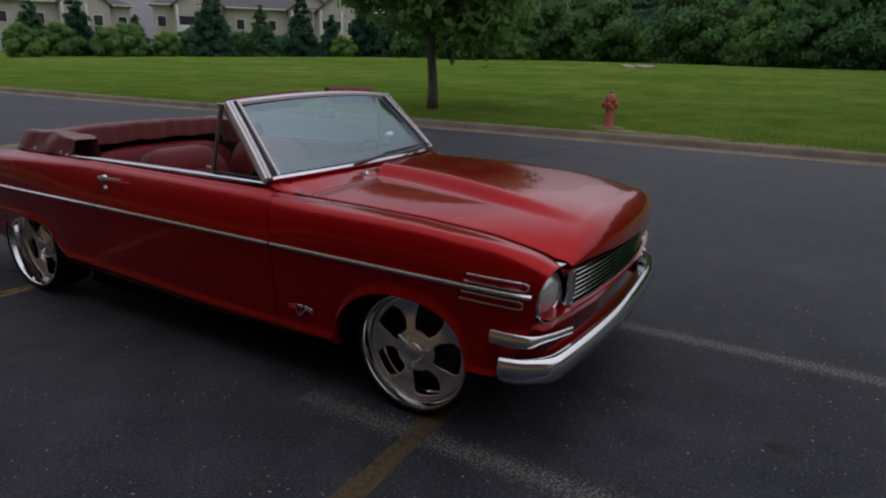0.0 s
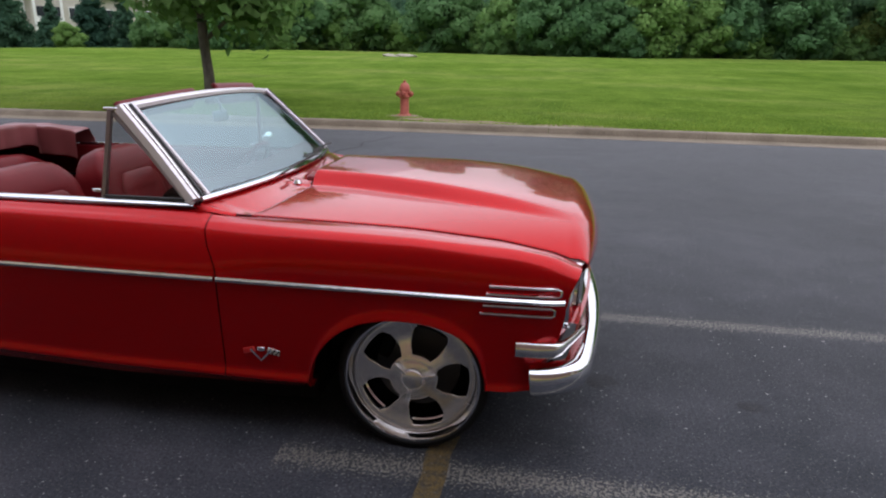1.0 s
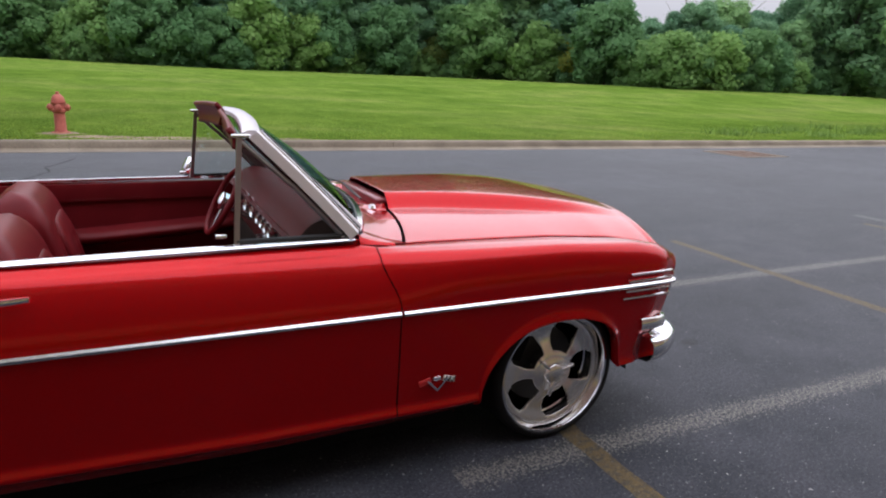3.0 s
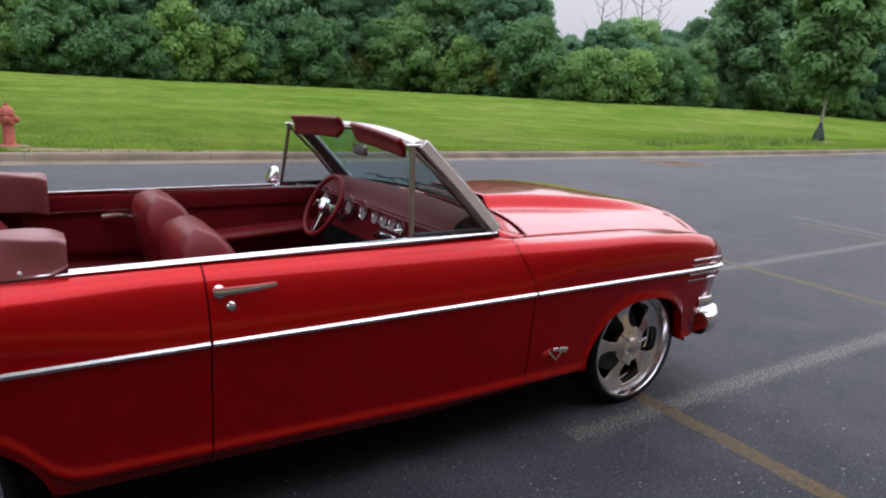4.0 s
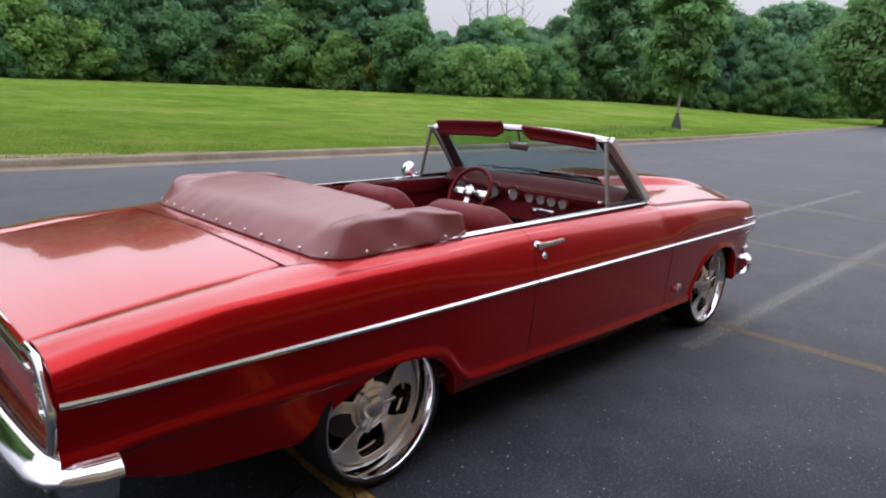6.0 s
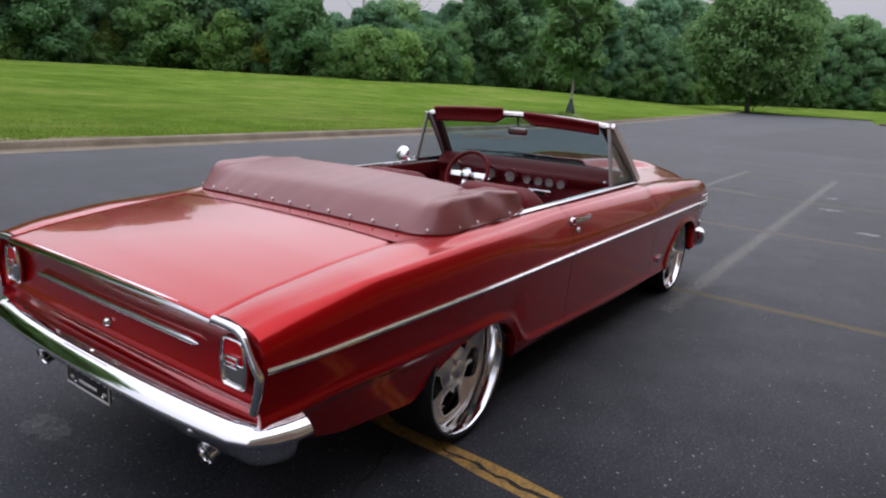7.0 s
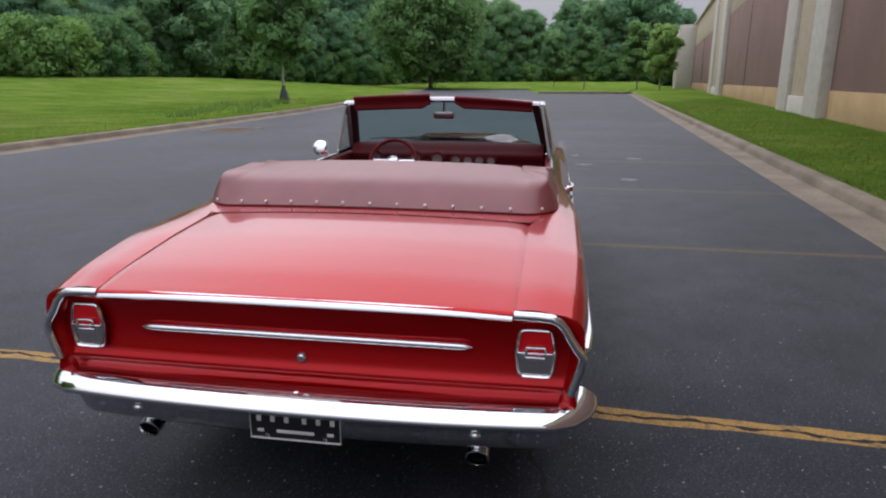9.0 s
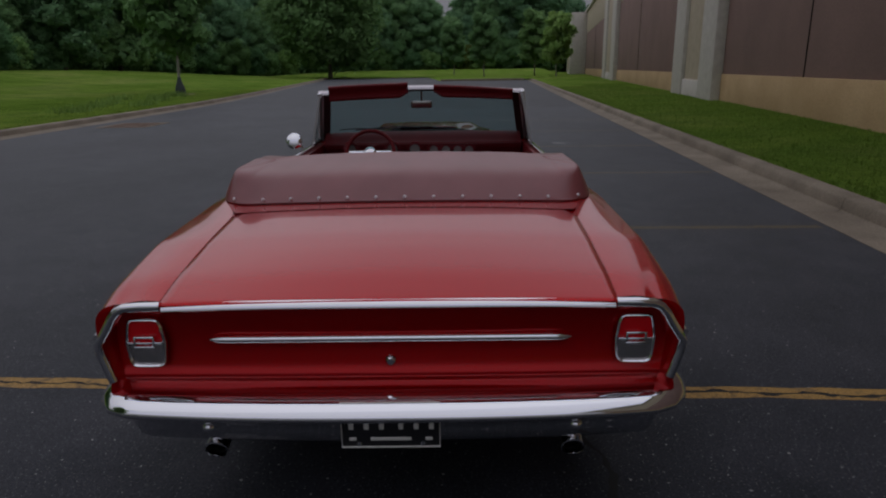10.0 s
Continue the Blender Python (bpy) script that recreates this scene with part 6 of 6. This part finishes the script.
def apartment(at, turn, w=26.0, d=13.0, h=7.0):
    """Two storeys, a hipped roof and two gabled bays with porches and windows; its front faces -y."""
    ap = thing("apartment_building", "cream sided two storey apartment block with gabled bays", "building", "apartments")
    ap.matrix_world = pose(*at, 0, 0, turn) @ Matrix.Diagonal((1.3, 1.3, 1.3, 1))
    part("wall", block((w, d, h), (0, d / 2, h / 2)), siding, ap)
    e = 0.7
    rv = [(-w / 2 - e, -e, h), (w / 2 + e, -e, h), (w / 2 + e, d + e, h), (-w / 2 - e, d + e, h), (-w / 2 + 5, d / 2, h + 2.6), (w / 2 - 5, d / 2, h + 2.6)]
    rf = part("roof", mesh_of("roof", rv, [(0, 1, 5, 4), (1, 2, 5), (2, 3, 4, 5), (3, 0, 4), (3, 2, 1, 0)], False), roofing, ap)
    for bx in (-w * 0.28, w * 0.28):
        bay = part("bay", block((6.0, 1.6, h), (bx, -0.8, h / 2)), siding, ap, "gabled cream bay")
        part("gable", mesh_of("gable", [(bx - 3, -1.6, h), (bx + 3, -1.6, h), (bx, -1.6, h + 2.2), (bx - 3, 3, h), (bx + 3, 3, h), (bx, 3, h + 2.2)], [(0, 1, 2), (3, 5, 4)], False), siding, bay)
        for sgn in (-1, 1):
            part("gable_roof", mesh_of("gable_roof", [(bx, -2.0, h + 2.42), (bx + sgn * 3.5, -2.0, h - 0.18), (bx + sgn * 3.5, 4.5, h - 0.18), (bx, 4.5, h + 2.42),
                                                      (bx, -2.0, h + 2.20), (bx + sgn * 3.5, -2.0, h - 0.40), (bx + sgn * 3.5, 4.5, h - 0.40), (bx, 4.5, h + 2.20)],
                                              [(0, 1, 2, 3), (4, 7, 6, 5), (0, 4, 5, 1), (1, 5, 6, 2)], False), roofing, bay)
        for f in range(2):
            # the porch's inner shade is a flat dark panel on the bay
            part("porch_shade", block((2.4, 0.1, 1.9), (bx - 1.2, -1.62, 1.35 + 3.3 * f)), pane, bay, "dark panel for the shaded porch opening")
            part("porch_rail", block((2.6, 0.14, 0.9), (bx - 1.2, -1.72, 0.75 + 3.3 * f), 0.02), white_paint, bay)
            wd = part("window", block((1.3, 0.12, 1.5), (bx + 1.5, -1.64, 1.6 + 3.3 * f), 0.01), white_paint, bay)
            part("pane", block((1.08, 0.12, 1.28), (bx + 1.5, -1.67, 1.6 + 3.3 * f)), pane, wd)
        for px in (-2.6, 0.2):
            part("porch_post", block((0.3, 0.3, h), (bx + px, -1.8, h / 2), 0.02), white_paint, bay)
    for wx in (-w * 0.46, -w * 0.08, w * 0.08, w * 0.46):
        for f in range(2):
            wd = part("window", block((1.2, 0.12, 1.5), (wx, -0.03, 1.6 + 3.3 * f), 0.01), white_paint, ap)
            part("pane", block((0.98, 0.12, 1.28), (wx, -0.06, 1.6 + 3.3 * f)), pane, wd)
    part("gutter", block((w + 1.4, 0.18, 0.16), (0, -0.72, h - 0.02), 0.02), white_paint, ap)
    return ap


apartment((-116, 62, 0.2), 62)
apartment((-86, 86, 0.2), 47)
apartment((-66, 100, 0.2), 36)
# conifers and bushes in front of them
CON = []
for k in range(4):
    cr = random.Random(200 + k)
    h, w = (8.5, 7.2, 9.5, 6.4)[k], (2.5, 2.7, 2.6, 2.4)[k]
    lob = []
    for i in range(15):
        t = i / 15
        for j in range(4 if t < 0.6 else 2):
            a = j * (1.571 if t < 0.6 else 3.14) + i * 1.1 + cr.uniform(-0.4, 0.4)
            r = w * (1 - t) ** 0.85 * cr.uniform(0.45, 0.75)
            q = w * (1 - t) * cr.uniform(0.30, 0.46) + 0.28
            lob.append(((r * math.cos(a), r * math.sin(a), 0.5 + h * t), (q, q, q * 0.62)))
    c = leaf_cloud(lob, 8000, 0.16, 33 + k, 0.6, clumps=8, core=0.6)
    c.materials.append(leaf_blue)
    CON.append(c)
CON_T = trunk_mesh(6.0, 0.14, 0.03, 31, 4, 0.3, 0.1)
CON_T.materials.append(bark)
for i, (az, dist, s) in enumerate(((147.9, 92, 1.0), (143.9, 94, 0.85), (138.4, 88, 1.1), (134.6, 90, 0.95), (131.4, 94, 1.1), (128.9, 90, 0.9), (126.2, 92, 1.05), (150.8, 95, 1.0), (124.2, 90, 0.9))):
    x, y = 2.7 + dist * math.cos(radians(az)), -2.9 + dist * math.sin(radians(az))
    tree("conifer", "broad bluish green conifer before the apartments", "tree", (x, y, ground_at(x, y) - 0.6), CON_T, CON[(i * 3) % 4], bark, leaf_blue, "conifers", az * 31, s)
for az, dist, s in ((149, 90, 1.3), (146, 88, 1.2), (144.5, 90, 1.35), (141.8, 93, 1.1), (140, 96, 1.3), (136.4, 93, 1.15), (128, 88, 1.0), (122.5, 86, 1.4), (120.5, 84, 1.5), (151.5, 84, 1.2), (133, 98, 1.1)):
    x, y = 2.7 + dist * math.cos(radians(az)), -2.9 + dist * math.sin(radians(az))
    t, c, h = BUSH[3]
    tree("garden_tree", "rounded leafy tree before the apartments", "tree", (x, y, ground_at(x, y) - 0.4), t, c, bark, leaf_mid, "garden trees", az * 17, s * 0.55)
# a pale car far off between them
far_paint = material("pale_car_paint", (0.6, 0.6, 0.6), 0.3, 0.1, 0.8)
fc = thing("parked_car", "small pale parked car before the apartments", "car", at=(2.7 + 96 * math.cos(radians(142.6)), -2.9 + 96 * math.sin(radians(142.6)), 1.75))
fc.rotation_euler = (0, 0, radians(60))
part("body", sweep([(-2.2, 0, 0.55), (-2.1, 0, 0.6), (0, 0, 0.62), (2.0, 0, 0.6), (2.2, 0, 0.55)], [(-0.85, -0.3), (-0.9, 0.05), (-0.8, 0.25), (0.8, 0.25), (0.9, 0.05), (0.85, -0.3)]), far_paint, fc)
part("cabin", sweep([(-1.5, 0, 0.9), (-0.9, 0, 1.15), (0.5, 0, 1.15), (1.2, 0, 0.9)], [(-0.72, -0.2), (-0.62, 0.2), (0.62, 0.2), (0.72, -0.2)]), pane, fc)
for wx in (-1.35, 1.35):
    for wy in (-0.8, 0.8):
        part("wheel", moved(lathe([(0, -0.1), (0.3, -0.1), (0.3, 0.1), (0, 0.1)], 16, "y"), Matrix.Translation((wx, wy, 0.3))), rubber, fc)

# ---- hydrant ----
hy = thing("fire_hydrant", "weathered faded red fire hydrant at the kerb", "hydrant", at=(-1.21, 11.55, 0.13))
part("barrel", lathe([(0, 0.0), (0.16, 0.0), (0.16, 0.035), (0.115, 0.05), (0.10, 0.08), (0.095, 0.40), (0.125, 0.42), (0.125, 0.46), (0.10, 0.48), (0.10, 0.56), (0.13, 0.575), (0.13, 0.60), (0, 0.60)], 28, "z"), hydrant_red, hy)
part("bonnet", lathe([(0.118, 0.60), (0.115, 0.64), (0.095, 0.70), (0.055, 0.735), (0.035, 0.745), (0.035, 0.785), (0.03, 0.79), (0, 0.79)], 28, "z"), hydrant_red, hy)
for a in (0, 180, 270):
    part("nozzle", moved(lathe([(0.055, 0.08), (0.055, 0.13), (0.066, 0.135), (0.066, 0.165), (0.045, 0.18), (0.022, 0.18), (0.022, 0.20), (0, 0.20)], 20, "x"), Matrix.Rotation(radians(a), 4, "Z") @ Matrix.Translation((0, 0, 0.50))), hydrant_red, hy)
for k in range(8):
    part("flange_bolt", moved(lathe([(0, 0.02), (0.012, 0.02), (0.012, 0)], 6, "z"), Matrix.Translation((0.143 * math.cos(k * 0.785), 0.143 * math.sin(k * 0.785), 0.035))), hydrant_red, hy)
rs2 = random.Random(8)
for cx, cd, rx, ry in ((0.3, 0.30, 1.5, 0.30), (2.5, 0.16, 1.1, 0.14), (-1.2, 1.25, 0.5, 0.35), (-0.6, 0.55, 0.7, 0.35)):
    def spot(x, d, up):
        d = max(0.015, d)
        return (x, kerb_north(x) + 0.16 + d, rise(x, d) + up)
    rim = [rs2.uniform(0.55, 1.15) for _ in range(32)]
    me = mesh_of("soil", [spot(cx, cd, 0.014)] + [spot(cx + k * rx * rim[a] * math.cos(a * 0.19635), cd + k * ry * rim[a] * math.sin(a * 0.19635), up) for k, up in ((0.5, 0.014), (1.0, -0.004)) for a in range(32)],
                 [(0, 1 + a, 1 + (a + 1) % 32) for a in range(32)] + [(1 + a, 33 + a, 33 + (a + 1) % 32, 1 + (a + 1) % 32) for a in range(32)])
    tagged(part("bare_soil", me, soil, None), "bare brown soil worn into the verge", "soil", kind="structure")

# ---- pale stones out on the lawn ----
stone_m = material("pale_stone", (0.36, 0.32, 0.27), 0.9)
for k, (da, l) in enumerate(((0, 0.9), (0.85, 0.55), (1.5, 1.1))):
    a = radians(103.5 - da)
    x, y = 2.0 + 52 * math.cos(a), 50 * math.sin(a)
    bm = bmesh.new()
    bmesh.ops.create_icosphere(bm, subdivisions=3, radius=0.34)
    for v in bm.verts:
        v.co *= 1 + 0.45 * noise.noise(v.co * 3 + Vector((k * 5, 0, 0)))
        v.co.x *= l * 1.9
        v.co.z *= 0.42
    st_ = part("boulder", bm, stone_m, None)
    st_.location = (x, y, ground_at(x, y) + 0.15)
    tagged(st_, "low pale boulder lying on the lawn", "boulder", "lawn boulders")


# ---- grass blades and weeds ----
def blades(name, count, sampler, height, width, seed, label, mat):
    rng = np.random.default_rng(seed)
    base = np.array([sampler(rng) for _ in range(count)])
    a = rng.random(count) * 6.283
    h = height * (0.5 + rng.random(count))
    w = width * (0.6 + 0.8 * rng.random(count))
    dirv = np.stack([np.cos(a), np.sin(a), np.zeros(count)], 1)
    lean = rng.normal(size=(count, 3)) * np.array([0.35, 0.35, 0]) * h[:, None]
    tip = base + lean + np.stack([np.zeros(count), np.zeros(count), h], 1)
    verts = np.stack([base - dirv * w[:, None], base + dirv * w[:, None], tip], 1).reshape(-1, 3)
    idx = np.arange(count) * 3
    me = bpy.data.meshes.new(name)
    me.from_pydata(verts.tolist(), [], np.stack([idx, idx + 1, idx + 2], 1).tolist())
    me.update()
    me.shade_smooth()
    up = rng.normal(size=(count, 3)) * 0.25 + np.array([0, 0, 1.0])
    me.normals_split_custom_set_from_vertices(np.repeat(up / np.linalg.norm(up, axis=1)[:, None], 3, 0).tolist())
    return tagged(part(name, me, mat, None), label, "grass", kind="stuff")


def verge(rng):
    x = -16 + 58 * rng.random()
    d = 0.02 + 8.0 * rng.random() ** 3.2
    return (x, kerb_north(x) + 0.17 + d, rise(x, d) - 0.01)


def south_verge(rng):
    x = -2 + 40 * rng.random() ** 1.3
    d = 0.02 + 3.6 * rng.random() ** 1.4
    return (x, kerb_south(x) - 0.17 - d, 0.15 + 0.12 * sstep(d / 3.3) - 0.01)


def weeds(rng):
    k = rng.integers(0, 9)
    cx, cd = ((20.5, 2.6), (23, 3.4), (25.5, 2.2), (28, 3.0), (30.2, 2.6), (17.5, 1.8), (31.5, 3.4), (22.0, 1.4), (26.6, 4.4))[k]
    x, d = cx + 0.4 * rng.normal(), max(0.2, cd + 0.25 * rng.normal())
    return (x, kerb_north(x) + 0.17 + d, rise(x, d) - 0.02)


blades("verge_grass", 40000, verge, 0.040, 0.010, 1, "short green grass blades along the lawn's edge", blade)
blades("strip_grass", 30000, south_verge, 0.05, 0.009, 2, "short green grass blades below the wall", blade)
blades("verge_weeds", 1500, weeds, 0.24, 0.018, 3, "taller tufts of weeds in the lawn's edge", leaf_material("weed_leaves", (0.28, 0.40, 0.07), (0.36, 0.48, 0.11)))
